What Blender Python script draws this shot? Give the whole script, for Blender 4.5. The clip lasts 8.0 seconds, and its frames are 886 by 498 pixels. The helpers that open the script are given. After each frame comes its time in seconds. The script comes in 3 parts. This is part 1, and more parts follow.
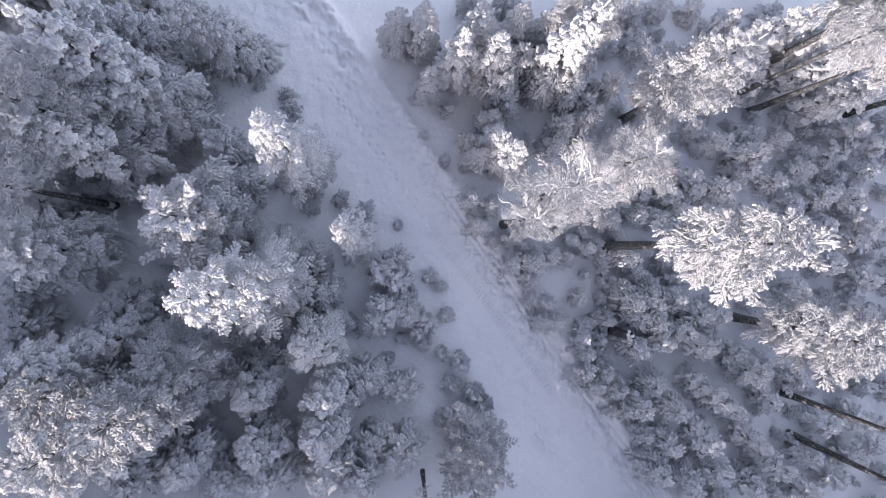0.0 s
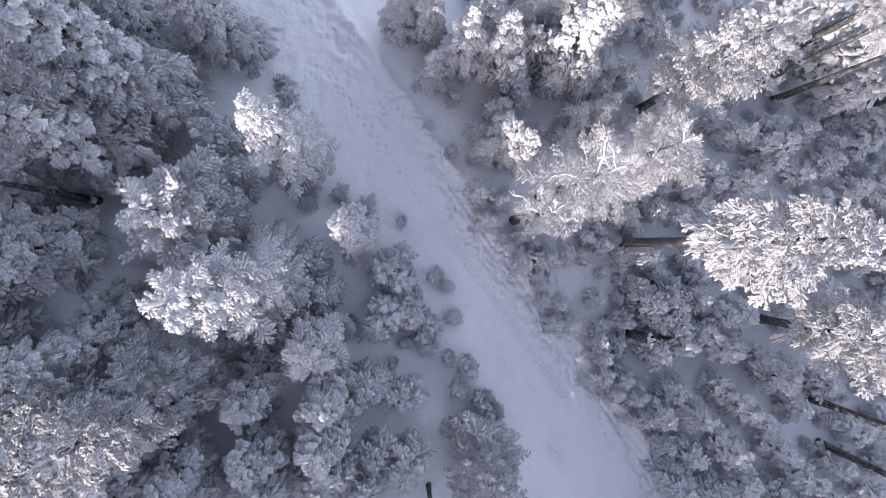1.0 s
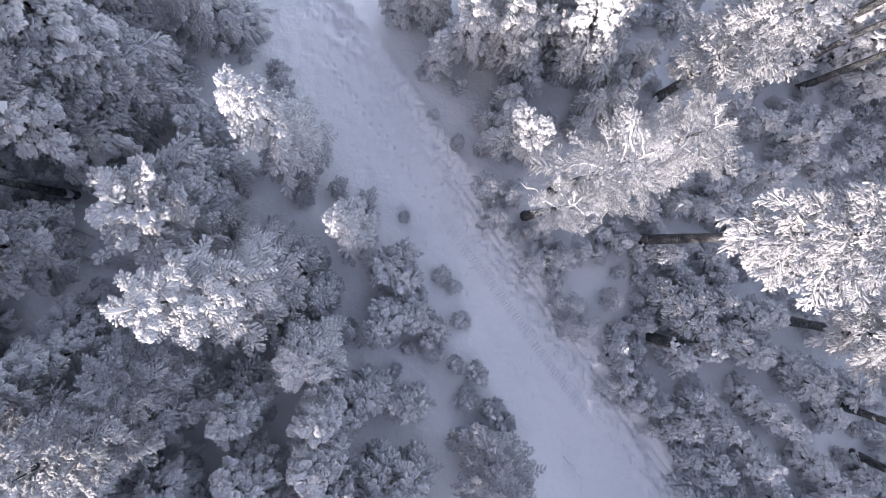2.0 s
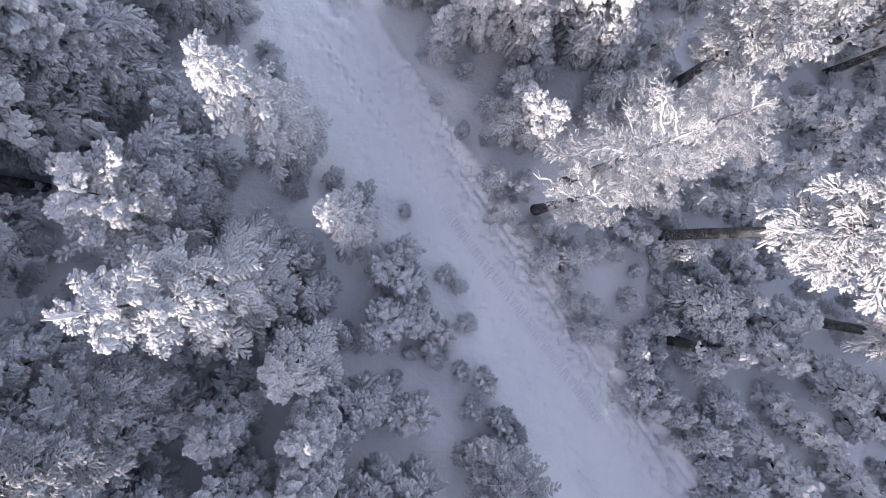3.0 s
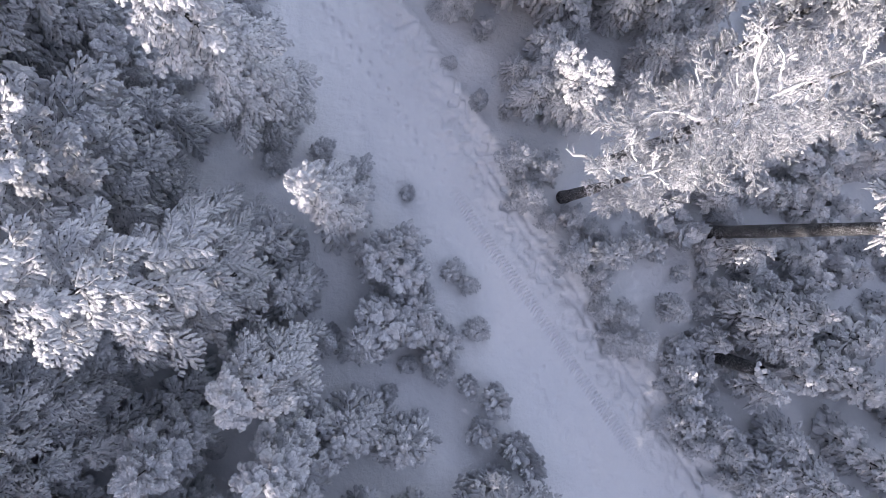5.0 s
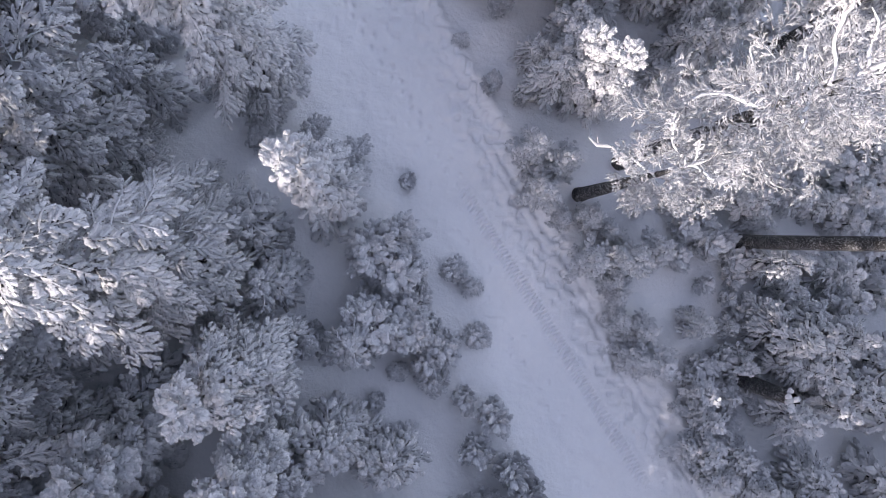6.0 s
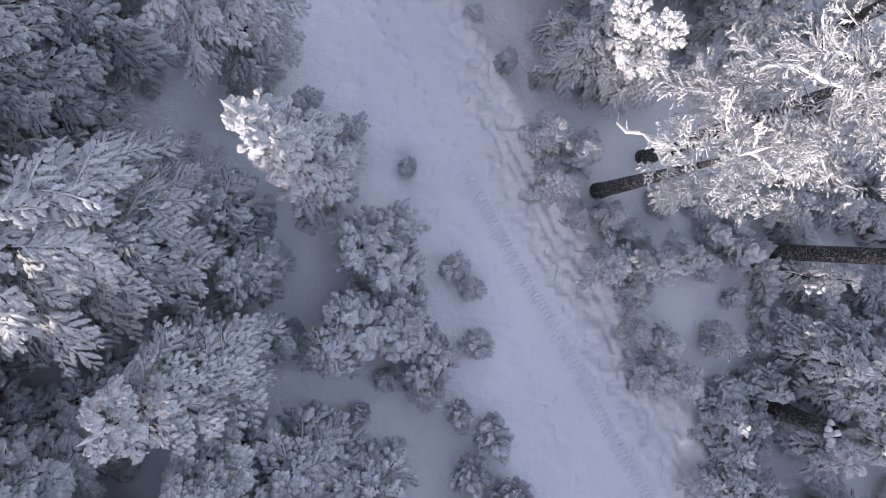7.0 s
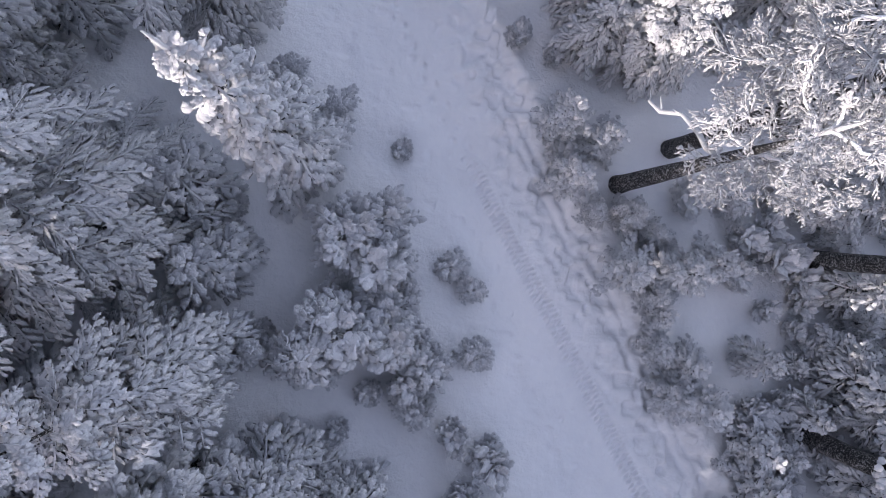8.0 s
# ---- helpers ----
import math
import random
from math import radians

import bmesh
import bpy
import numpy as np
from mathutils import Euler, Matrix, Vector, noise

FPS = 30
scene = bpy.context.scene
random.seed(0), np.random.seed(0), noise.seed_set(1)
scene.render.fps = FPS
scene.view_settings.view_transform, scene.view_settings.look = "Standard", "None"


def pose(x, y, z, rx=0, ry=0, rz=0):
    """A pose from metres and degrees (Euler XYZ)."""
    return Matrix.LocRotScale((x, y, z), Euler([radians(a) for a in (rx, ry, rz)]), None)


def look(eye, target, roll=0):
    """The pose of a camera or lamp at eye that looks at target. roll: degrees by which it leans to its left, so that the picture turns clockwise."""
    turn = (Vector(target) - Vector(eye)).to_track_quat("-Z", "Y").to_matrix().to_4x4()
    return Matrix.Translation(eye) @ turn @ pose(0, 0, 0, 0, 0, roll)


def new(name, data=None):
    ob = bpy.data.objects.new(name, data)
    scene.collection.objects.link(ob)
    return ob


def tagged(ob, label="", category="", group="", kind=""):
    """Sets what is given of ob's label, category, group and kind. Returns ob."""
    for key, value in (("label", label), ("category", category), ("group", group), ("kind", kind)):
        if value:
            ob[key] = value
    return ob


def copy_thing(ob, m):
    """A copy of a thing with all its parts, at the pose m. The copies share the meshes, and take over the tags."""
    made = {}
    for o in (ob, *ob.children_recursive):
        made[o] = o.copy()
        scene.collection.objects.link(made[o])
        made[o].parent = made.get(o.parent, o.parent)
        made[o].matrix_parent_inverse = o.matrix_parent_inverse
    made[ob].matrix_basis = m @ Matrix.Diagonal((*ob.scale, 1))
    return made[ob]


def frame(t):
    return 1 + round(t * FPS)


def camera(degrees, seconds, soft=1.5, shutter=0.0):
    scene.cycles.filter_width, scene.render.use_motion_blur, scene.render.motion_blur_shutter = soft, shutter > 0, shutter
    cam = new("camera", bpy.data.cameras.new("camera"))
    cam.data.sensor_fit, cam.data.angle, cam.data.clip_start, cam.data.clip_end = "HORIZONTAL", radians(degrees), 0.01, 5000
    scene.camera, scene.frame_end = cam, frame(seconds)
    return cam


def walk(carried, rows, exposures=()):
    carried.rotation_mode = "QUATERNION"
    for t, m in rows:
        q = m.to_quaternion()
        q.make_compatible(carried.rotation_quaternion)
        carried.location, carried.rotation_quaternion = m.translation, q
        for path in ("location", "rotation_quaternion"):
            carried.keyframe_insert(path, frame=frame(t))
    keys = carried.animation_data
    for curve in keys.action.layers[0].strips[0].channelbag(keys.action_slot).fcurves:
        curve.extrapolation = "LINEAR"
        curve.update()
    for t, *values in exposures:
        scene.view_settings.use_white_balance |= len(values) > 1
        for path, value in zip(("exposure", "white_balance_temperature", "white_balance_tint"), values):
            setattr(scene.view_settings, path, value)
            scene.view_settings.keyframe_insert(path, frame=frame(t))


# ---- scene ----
cam = camera(69.7, 8.0, soft=0.5)
METRES, EYE, TILT, LEAN, TURN = 20.0, 40.0, -90.0, -3.8, 0.0
ROWS = [
    (0.0, 0.0, 0.0, 0.0, -0.0, 0.0, 0.0),
    (0.5, -0.0037, 0.0588, -0.0031, 0.16, -0.06, 0.06),
    (1.0, -0.0082, 0.1217, -0.0029, 0.33, -0.13, 0.12),
    (1.5, -0.0127, 0.1846, -0.0042, 0.49, -0.17, 0.2),
    (3.0, -0.0226, 0.3743, -0.012, 0.82, -0.32, 0.38),
    (3.5, -0.0251, 0.4385, -0.0161, 0.93, -0.35, 0.42),
    (4.0, -0.0265, 0.5017, -0.0192, 1.1, -0.39, 0.37),
    (4.5, -0.028, 0.5624, -0.0219, 1.27, -0.5, -0.23),
    (6.0, -0.0315, 0.7479, -0.0324, 1.54, -0.69, -4.37),
    (6.5, -0.03, 0.8112, -0.0365, 1.66, -0.68, -5.61),
    (7.0, -0.0307, 0.872, -0.0398, 1.79, -0.75, -6.87),
    (7.5, -0.0282, 0.9338, -0.0426, 1.92, -0.85, -8.27),
    (8.0, -0.0261, 0.9979, -0.0443, 2.02, -0.95, -8.82),
]
walk(cam, [(t, pose(0, 0, EYE, TILT, LEAN, TURN) @ pose(METRES * x, METRES * y, METRES * z, 90 + pitch, roll, yaw)) for t, x, y, z, yaw, pitch, roll in ROWS], exposures=((0.0, 1.52, 7200, 22), (8.0, 1.52, 7200, 22)))


# The hillside: a plane that falls towards +x and +y, with the snow track cut across it.
def height(x, y):
    across = (x - 3.0 + 0.69 * y) * 0.823
    return (2.48 - 0.211 * 70 * np.tanh(x / 70) - 0.245 * 70 * np.tanh(y / 70)
            + 0.55 * np.tanh(across / 3) * np.exp(-(across / 8) ** 2))


# ---- light ----
SUN_FROM = Vector((-0.5, -0.866, 0.0)).normalized()
SUN_HIGH = radians(22.5)
sun_data = bpy.data.lights.new("sun", "SUN")
sun_data.energy, sun_data.angle, sun_data.color = 2.35, radians(0.53), (1.0, 0.997, 0.985)
sun = new("sun", sun_data)
sun.matrix_world = look(SUN_FROM * math.cos(SUN_HIGH) * 90 + Vector((0, 0, math.sin(SUN_HIGH) * 90)), (0, 0, 0))
world = bpy.data.worlds.new("winter_sky")
scene.world = world
world.use_nodes = True
sky = world.node_tree.nodes.new("ShaderNodeTexSky")
sky.sky_type, sky.sun_disc = "NISHITA", False
sky.sun_elevation, sky.sun_rotation = SUN_HIGH, math.atan2(SUN_FROM.x, SUN_FROM.y)
sky.altitude, sky.air_density, sky.dust_density, sky.ozone_density = 1200, 0.8, 3.0, 0.0
background = world.node_tree.nodes["Background"]
background.inputs["Strength"].default_value = 0.15
haze = world.node_tree.nodes.new("ShaderNodeHueSaturation")
haze.inputs["Saturation"].default_value = 0.8
world.node_tree.links.new(sky.outputs[0], haze.inputs["Color"])
world.node_tree.links.new(haze.outputs[0], background.inputs["Color"])


# ---- materials ----
def material(name, rough=0.7):
    m = bpy.data.materials.new(name)
    m.use_nodes = True
    b = m.node_tree.nodes["Principled BSDF"]
    b.inputs["Roughness"].default_value = rough
    b.inputs["Specular IOR Level"].default_value = 0.25
    return m, m.node_tree, b


def node(tree, kind, **values):
    n = tree.nodes.new(kind)
    for key, value in values.items():
        n.inputs[key.replace("_", " ")].default_value = value
    return n


def ramp(tree, fac, stops):
    n = tree.nodes.new("ShaderNodeValToRGB")
    while len(n.color_ramp.elements) < len(stops):
        n.color_ramp.elements.new(0.5)
    for e, (at, c) in zip(n.color_ramp.elements, stops):
        e.position, e.color = at, (*c, 1)
    tree.links.new(fac, n.inputs["Fac"])
    return n.outputs["Color"]


def math_node(tree, op, a, b=None, clamp=False):
    n = tree.nodes.new("ShaderNodeMath")
    n.operation, n.use_clamp = op, clamp
    for slot, v in zip(n.inputs, (a, b)):
        if isinstance(v, (int, float)):
            slot.default_value = v
        elif v is not None:
            tree.links.new(v, slot)
    return n.outputs[0]


def mix(tree, fac, a, b):
    n = tree.nodes.new("ShaderNodeMix")
    n.data_type = "RGBA"
    for slot, v in ((n.inputs[0], fac), (n.inputs[6], a), (n.inputs[7], b)):
        if isinstance(v, (int, float)):
            slot.default_value = v
        elif isinstance(v, tuple):
            slot.default_value = (*v, 1)
        else:
            tree.links.new(v, slot)
    return n.outputs[2]


def noise_of(tree, scale, detail=3.0, rough=0.55, vector=None):
    n = node(tree, "ShaderNodeTexNoise", Scale=scale, Detail=detail, Roughness=rough)
    if vector is None:
        vector = tree.nodes.new("ShaderNodeTexCoord").outputs["Object"]
    tree.links.new(vector, n.inputs["Vector"])
    return n.outputs["Fac"]


def bump(tree, b, heights, distance, strength=1.0):
    n = node(tree, "ShaderNodeBump", Strength=strength, Distance=distance)
    tree.links.new(heights, n.inputs["Height"])
    tree.links.new(n.outputs[0], b.inputs["Normal"])


def tree_snow_material(name, low, high):
    m, t, b = material(name, 0.65)
    rnd = t.nodes.new("ShaderNodeNewGeometry").outputs["Random Per Island"]
    fine = noise_of(t, 38, 3)
    mixed = math_node(t, "ADD", math_node(t, "MULTIPLY", rnd, 0.55), math_node(t, "MULTIPLY", fine, 0.45))
    t.links.new(ramp(t, mixed, ((0.15, low), (0.75, high))), b.inputs["Base Color"])
    bump(t, b, math_node(t, "ADD", fine, noise_of(t, 75, 3, 0.7)), 0.022, 0.8)
    return m


def needle_material(name, dark, frost, share):
    """Needles under rime: dark green where bare, grey-white where the rime holds."""
    m, t, b = material(name, 0.8)
    geo = t.nodes.new("ShaderNodeNewGeometry")
    fac = math_node(t, "ADD", math_node(t, "MULTIPLY", geo.outputs["Random Per Island"], 0.6), math_node(t, "MULTIPLY", noise_of(t, 22, 3), 0.5))
    t.links.new(ramp(t, fac, ((share - 0.25, dark), (share + 0.3, frost))), b.inputs["Base Color"])
    bump(t, b, noise_of(t, 120, 2), 0.01)
    return m


def bark_material(name, dark, light, crust):
    """Furrowed bark with rime caught in its plates, more of it on upper faces."""
    m, t, b = material(name, 0.9)
    at = node(t, "ShaderNodeMapping", Scale=(1, 1, 0.22))
    t.links.new(t.nodes.new("ShaderNodeTexCoord").outputs["Object"], at.inputs["Vector"])
    plates = noise_of(t, 26, 4, 0.65, at.outputs[0])
    body = ramp(t, plates, ((0.35, dark), (0.7, light)))
    flecks = math_node(t, "ADD", math_node(t, "MULTIPLY", noise_of(t, 24, 4, 0.8), 0.82), math_node(t, "MULTIPLY", noise_of(t, 4, 3, 0.6), 0.18))
    up = t.nodes.new("ShaderNodeSeparateXYZ")
    t.links.new(t.nodes.new("ShaderNodeNewGeometry").outputs["Normal"], up.inputs[0])
    where = math_node(t, "ADD", flecks, math_node(t, "MULTIPLY", up.outputs["Z"], 0.3))
    snowy = math_node(t, "MULTIPLY", math_node(t, "SUBTRACT", where, crust), 9.0, True)
    t.links.new(mix(t, snowy, body, (0.8, 0.82, 0.85)), b.inputs["Base Color"])
    bump(t, b, math_node(t, "ADD", plates, math_node(t, "MULTIPLY", snowy, 0.6)), 0.03)
    return m


PAD = tree_snow_material("settled_snow", (0.5, 0.52, 0.55), (0.76, 0.77, 0.79))
RIME = tree_snow_material("rime", (0.37, 0.39, 0.42), (0.61, 0.62, 0.64))
NEEDLES = needle_material("frosted_needles", (0.034, 0.039, 0.041), (0.3, 0.32, 0.35), 0.53)
NEEDLES_RIMED = needle_material("rimed_needles", (0.024, 0.028, 0.028), (0.4, 0.42, 0.45), 0.5)
BARK = bark_material("pine_bark", (0.011, 0.0115, 0.0125), (0.038, 0.039, 0.042), 0.52)
WHITE_LIMB = bark_material("white_limb", (0.08, 0.075, 0.07), (0.2, 0.19, 0.18), 0.34)
LIMB = bark_material("rimed_limb", (0.04, 0.038, 0.038), (0.12, 0.115, 0.115), 0.46)


def ground_material():
    m, t, b = material("snow_ground", 0.6)
    wide, mid, fine = noise_of(t, 0.35, 4), noise_of(t, 3.5, 4, 0.6), noise_of(t, 24, 4, 0.6)
    tone = math_node(t, "ADD", math_node(t, "MULTIPLY", wide, 0.6), math_node(t, "MULTIPLY", mid, 0.4))
    t.links.new(ramp(t, tone, ((0.3, (0.81, 0.825, 0.85)), (0.7, (0.89, 0.895, 0.905)))), b.inputs["Base Color"])
    rest = math_node(t, "ADD", math_node(t, "MULTIPLY", mid, 0.06), math_node(t, "MULTIPLY", fine, 0.009))
    bump(t, b, rest, 1.0)
    return m


# ---- meshes ----
def mesh_of(name, verts, tris, mat, smooth=True):
    me = bpy.data.meshes.new(name)
    verts, tris = np.asarray(verts, np.float32), np.asarray(tris, np.int32)
    me.vertices.add(len(verts))
    me.vertices.foreach_set("co", verts.ravel())
    me.loops.add(tris.size)
    me.loops.foreach_set("vertex_index", tris.ravel())
    me.polygons.add(len(tris))
    me.polygons.foreach_set("loop_start", np.arange(0, tris.size, 3, dtype=np.int32))
    me.polygons.foreach_set("use_smooth", np.full(len(tris), smooth))
    me.update(calc_edges=True)
    me.materials.append(mat)
    return me


def part(name, me, parent, label="", kind=""):
    ob = new(name, me)
    ob.parent = parent
    return tagged(ob, label, kind=kind)


def soft_noise(x, y, size, seed):
    """Smooth value noise of that grain, 0 to 1."""
    grid = np.random.default_rng(seed).random((257, 257))
    grid[256], grid[:, 256] = grid[0], grid[:, 0]
    fx, fy = (x / size) % 256, (y / size) % 256
    ix, iy = fx.astype(int), fy.astype(int)
    sx, sy = fx - ix, fy - iy
    sx, sy = sx * sx * (3 - 2 * sx), sy * sy * (3 - 2 * sy)
    a = grid[ix, iy] * (1 - sx) + grid[ix + 1, iy] * sx
    b = grid[ix, iy + 1] * (1 - sx) + grid[ix + 1, iy + 1] * sx
    return a * (1 - sy) + b * sy


def relief(x, y):
    """Height of the snow with its drifts, track, ruts and trodden edge."""
    z = height(x, y)
    d = (x - 3.0 + 0.69 * y) * 0.823
    z = z + 0.5 * (soft_noise(x, y, 4.1, 1) - 0.5) * (1 - np.exp(-(d / 4.5) ** 4)) + 0.18 * (soft_noise(x, y, 1.3, 2) - 0.5) * (0.35 + 0.65 * np.tanh((d / 3) ** 2))
    z -= 0.1 * np.exp(-(d / 2.6) ** 6)
    edge = 2.4 + 0.3 * (soft_noise(x, y, 1.6, 3) - 0.5)
    z += 0.26 * np.exp(-((d - edge) / 0.4) ** 2)
    lumps = np.exp(-((d - 1.55) / 1.0) ** 4)
    z += lumps * (0.32 * (soft_noise(x, y, 0.45, 4) - 0.5) + 0.1 * (soft_noise(x, y, 0.22, 5) - 0.5))
    z += np.exp(-((d + 0.6) / 2.0) ** 4) * 0.12 * (soft_noise(x, y, 0.55, 6) - 0.5)
    rut = (x - 2.85 + 0.72 * y) * 0.81 + 0.1 * (soft_noise(x, y, 3.1, 8) - 0.5)
    run = (y - 0.72 * x) / 1.232 + 0.07 * (soft_noise(x, y, 0.5, 9) - 0.5)
    belt = np.exp(-(rut / 0.2) ** 6) * np.clip(1.8 * soft_noise(x, y, 1.2, 10), 0.75, 1)
    along = -0.568 * (x - 3.0) + 0.823 * y
    belt *= np.clip(9.5 - along, 0, 1) * np.clip(along + 11, 0, 1)
    belt *= np.clip(2.2 - along, 0, 1)
    pace = np.floor(run / 0.34)
    foot = np.where(pace % 2 > 0, 0.13, -0.13) + 0.05 * np.sin(pace * 2.7)
    print_at = ((run - (pace + 0.5) * 0.34) / 0.11) ** 2 + ((rut - foot) / 0.085) ** 2
    z -= 0.11 * np.exp(-print_at) * np.clip(along - 1.2, 0, 1) * np.clip(13 - along, 0, 1)
    bars = np.sin(run * 2 * np.pi / 0.15 + np.where(rut > 0, 2.4, 0.0) + 5 * np.abs(rut))
    z += belt * 0.085 * np.tanh(1.6 * bars) * np.clip(np.abs(rut) * 11, 0.05, 1)
    tramp = np.exp(-((d - 1.5) / 1.05) ** 4) * np.clip(2.2 * soft_noise(x, y, 1.7, 11) - 0.35, 0.1, 1)
    step = np.clip((soft_noise(x, y, 0.25, 12) - 0.42) * 2.8, 0, 1)
    z -= 0.2 * tramp * step * step * (3 - 2 * step)
    z -= 0.04 * np.exp(-(d / 2.4) ** 6) * np.clip((soft_noise(x, y, 0.3, 13) - 0.72) * 5, 0, 1)
    for off in (1.42, 1.78):
        z -= 0.08 * np.exp(-((rut - off - 0.12 * (soft_noise(x, y, 2.2, 7) - 0.5)) / 0.09) ** 2) * (y < 3.5)
    return z


def spaced(lo, hi, step, wide, mid, far):
    """Coordinates at an even step from lo to hi, widening to steps of wide as far as mid, then wider and wider out to far."""
    def outward(at):
        out, grow = [], step
        begin = at
        while at - begin < far:
            grow = min(grow * 1.18, wide) if at - begin < mid else grow * 1.25
            at += grow
            out.append(at)
        return out
    return np.array([-v for v in outward(-lo)[::-1]] + list(np.arange(lo, hi + step / 2, step)) + outward(hi))


def build_ground():
    us, vs = spaced(-3.0, 3.3, 0.055, 0.42, 26, 420), spaced(-10.5, 9.5, 0.036, 0.14, 11, 420)
    gu, gv = np.meshgrid(us, vs, indexing="ij")
    gx, gy = 3.0 + 0.823 * gu - 0.568 * gv, 0.568 * gu + 0.823 * gv
    verts = np.stack([gx, gy, relief(gx, gy)], -1).reshape(-1, 3)
    n, k = len(us), len(vs)
    i = (np.arange(n - 1)[:, None] * k + np.arange(k - 1)[None]).ravel()
    tris = np.concatenate([np.stack([i, i + k, i + k + 1], 1), np.stack([i, i + k + 1, i + 1], 1)])
    me = mesh_of("ground", verts, tris, ground_material())
    tagged(new("ground", me), "snow-covered hillside with a smooth groomed track and tread marks", "snow", kind="structure")


build_ground()


# ---- trees ----
# A bough is a flat frond: a rib, side twigs, and short fingers on the twigs, each a low ridge of snow or rime.
def finger(verts, tris, p, q, half, tall, blunt):
    """A ridge of snow from p to q, domed across, with a rounded, a kite-shaped or a pointed end."""
    d = q - p
    run = math.hypot(d[0], d[1]) + 1e-6
    n = np.array([-d[1] / run, d[0] / run, 0.0]) * half
    up = np.array([0, 0, tall])
    k = len(verts)
    m = p + (0.45 if blunt != "kite" else 0.6) * d
    if blunt is True:
        e = p + 0.84 * d
        verts += [p, m + n - 0.5 * up, m + up, m - n - 0.5 * up, e + 0.78 * n - 0.5 * up, e + 0.8 * up, e - 0.78 * n - 0.5 * up, q - 0.4 * up]
        faces = ((0, 2, 1), (0, 3, 2), (1, 2, 5), (1, 5, 4), (2, 3, 6), (2, 6, 5), (4, 5, 7), (5, 6, 7))
    else:
        verts += [p, m + n - 0.5 * up, m + up, m - n - 0.5 * up, q - 0.3 * up]
        faces = ((0, 2, 1), (0, 3, 2), (1, 2, 4), (2, 3, 4))
    tris += [(k + i, k + j, k + l) for i, j, l in faces]


def frond(rng, length, s, fine):
    """One bough's snow and the needles under it, laid along x from 0 to length, as x in shares of the length and y, z in metres."""
    pitch, sub, tall = s["pitch"] / fine, s["sub"] / fine, s["tall"] / fine
    half, blunt = s["half"] * length + 0.06, s["blunt"]
    fat = 0.5 * s["fat"] * sub
    verts, tris, dark, darks = [], [], [], []
    x = s["start"] * length
    finger(verts, tris, np.array([x * 0.6, 0, 0.0]), np.array([length, 0, -0.2 * tall]), fat * 0.5, tall * 0.6, blunt)
    pitch = min(pitch, (length - x) / 2.6)
    side = 1
    while x < length * 0.97:
        # a twig with its fingers: a small paddle with a height and slope of its own
        u = x / length
        grow = min(1.0, 0.45 + (u - s["start"]) * 2.6) * (1 - u ** s["full"]) ** 0.75
        reach = half * (0.3 + grow) * rng.uniform(0.7, 1.25)
        turn = s["angle"] * rng.uniform(0.8, 1.2) * (1.1 - 0.4 * u)
        way = np.array([math.cos(turn), side * math.sin(turn), 0.0])
        p = np.array([x, 0, s["loose"] * rng.uniform(-0.4, 0.4) * pitch])
        q = p + reach * way + np.array([0, 0, reach * (rng.uniform(-0.2, 0.25) - s["sag"] * rng.uniform(0.4, 1.5))])
        cross = rng.normal(0, 0.35)
        finger(verts, tris, p, q, fat * (1.0 if reach > 0.2 else 1.25), tall, blunt)
        k = len(dark)
        low, wide = np.array([0, 0, -1.3 * tall - 0.03]), np.array([-way[1], way[0], 0]) * side * min(s["dark"] * pitch, 0.36 * reach)
        m = p + 0.55 * (q - p) + low
        dark += [p + low, m + wide, q - 0.06 * reach * way + low, m - wide]
        darks += [(k, k + 3, k + 2), (k, k + 2, k + 1)] if side > 0 else [(k, k + 2, k + 3), (k, k + 1, k + 2)]
        along, hand = sub * rng.uniform(0.5, 1.0), 1
        while along < reach * 0.9:
            size = min(sub * s["twig"], 0.8 * (reach - along) + 0.45 * sub) * rng.uniform(1 - s["wild"], 1 + 0.8 * s["wild"])
            bend = turn + hand * s["split"] * rng.uniform(1 - s["wild"], 1 + s["wild"])
            a = p + (q - p) * (along / reach)
            slope = (q[2] - p[2]) / reach * math.cos(bend - turn) - 0.28 + hand * cross
            e = a + size * np.array([math.cos(bend), side * math.sin(bend), slope])
            finger(verts, tris, a, e, fat, tall * rng.uniform(0.8, 1.2), "kite" if blunt else False)
            hand = -hand
            along += sub * 0.5 * rng.uniform(0.85, 1.15)
        side = -side
        x += pitch * 0.5 * rng.uniform(0.75, 1.25)
    share = np.array([1 / length, 1, 1])
    return np.array(verts) * share, np.array(tris), np.array(dark) * share, np.array(darks)


def puff_template(lobes=6, mid=0.58):
    """A puff of snow with a scalloped rim, domed, its rim turned down."""
    verts = [(0.48, 0.0, 1.0)]
    verts += [(0.48 + 0.54 * mid * math.cos(2 * math.pi * i / lobes), mid * math.sin(2 * math.pi * i / lobes), 0.78) for i in range(lobes)]
    for i in range(lobes):
        for off, far, low in ((-0.34, 0.87, -0.35), (0.0, 1.0, -0.5), (0.34, 0.87, -0.35)):
            ang = 2 * math.pi * (i + off) / lobes
            verts.append((0.48 + 0.56 * far * math.cos(ang), far * math.sin(ang), low))
    tris, rim = [], 1 + lobes
    for i in range(lobes):
        j = (i + 1) % lobes
        a, b, c, d = rim + 3 * i, rim + 3 * i + 1, rim + 3 * i + 2, rim + 3 * j
        tris += [(0, 1 + i, 1 + j), (1 + i, a, b), (1 + i, b, c), (1 + i, c, 1 + j), (1 + j, c, d)]
    return np.array(verts), np.array(tris)


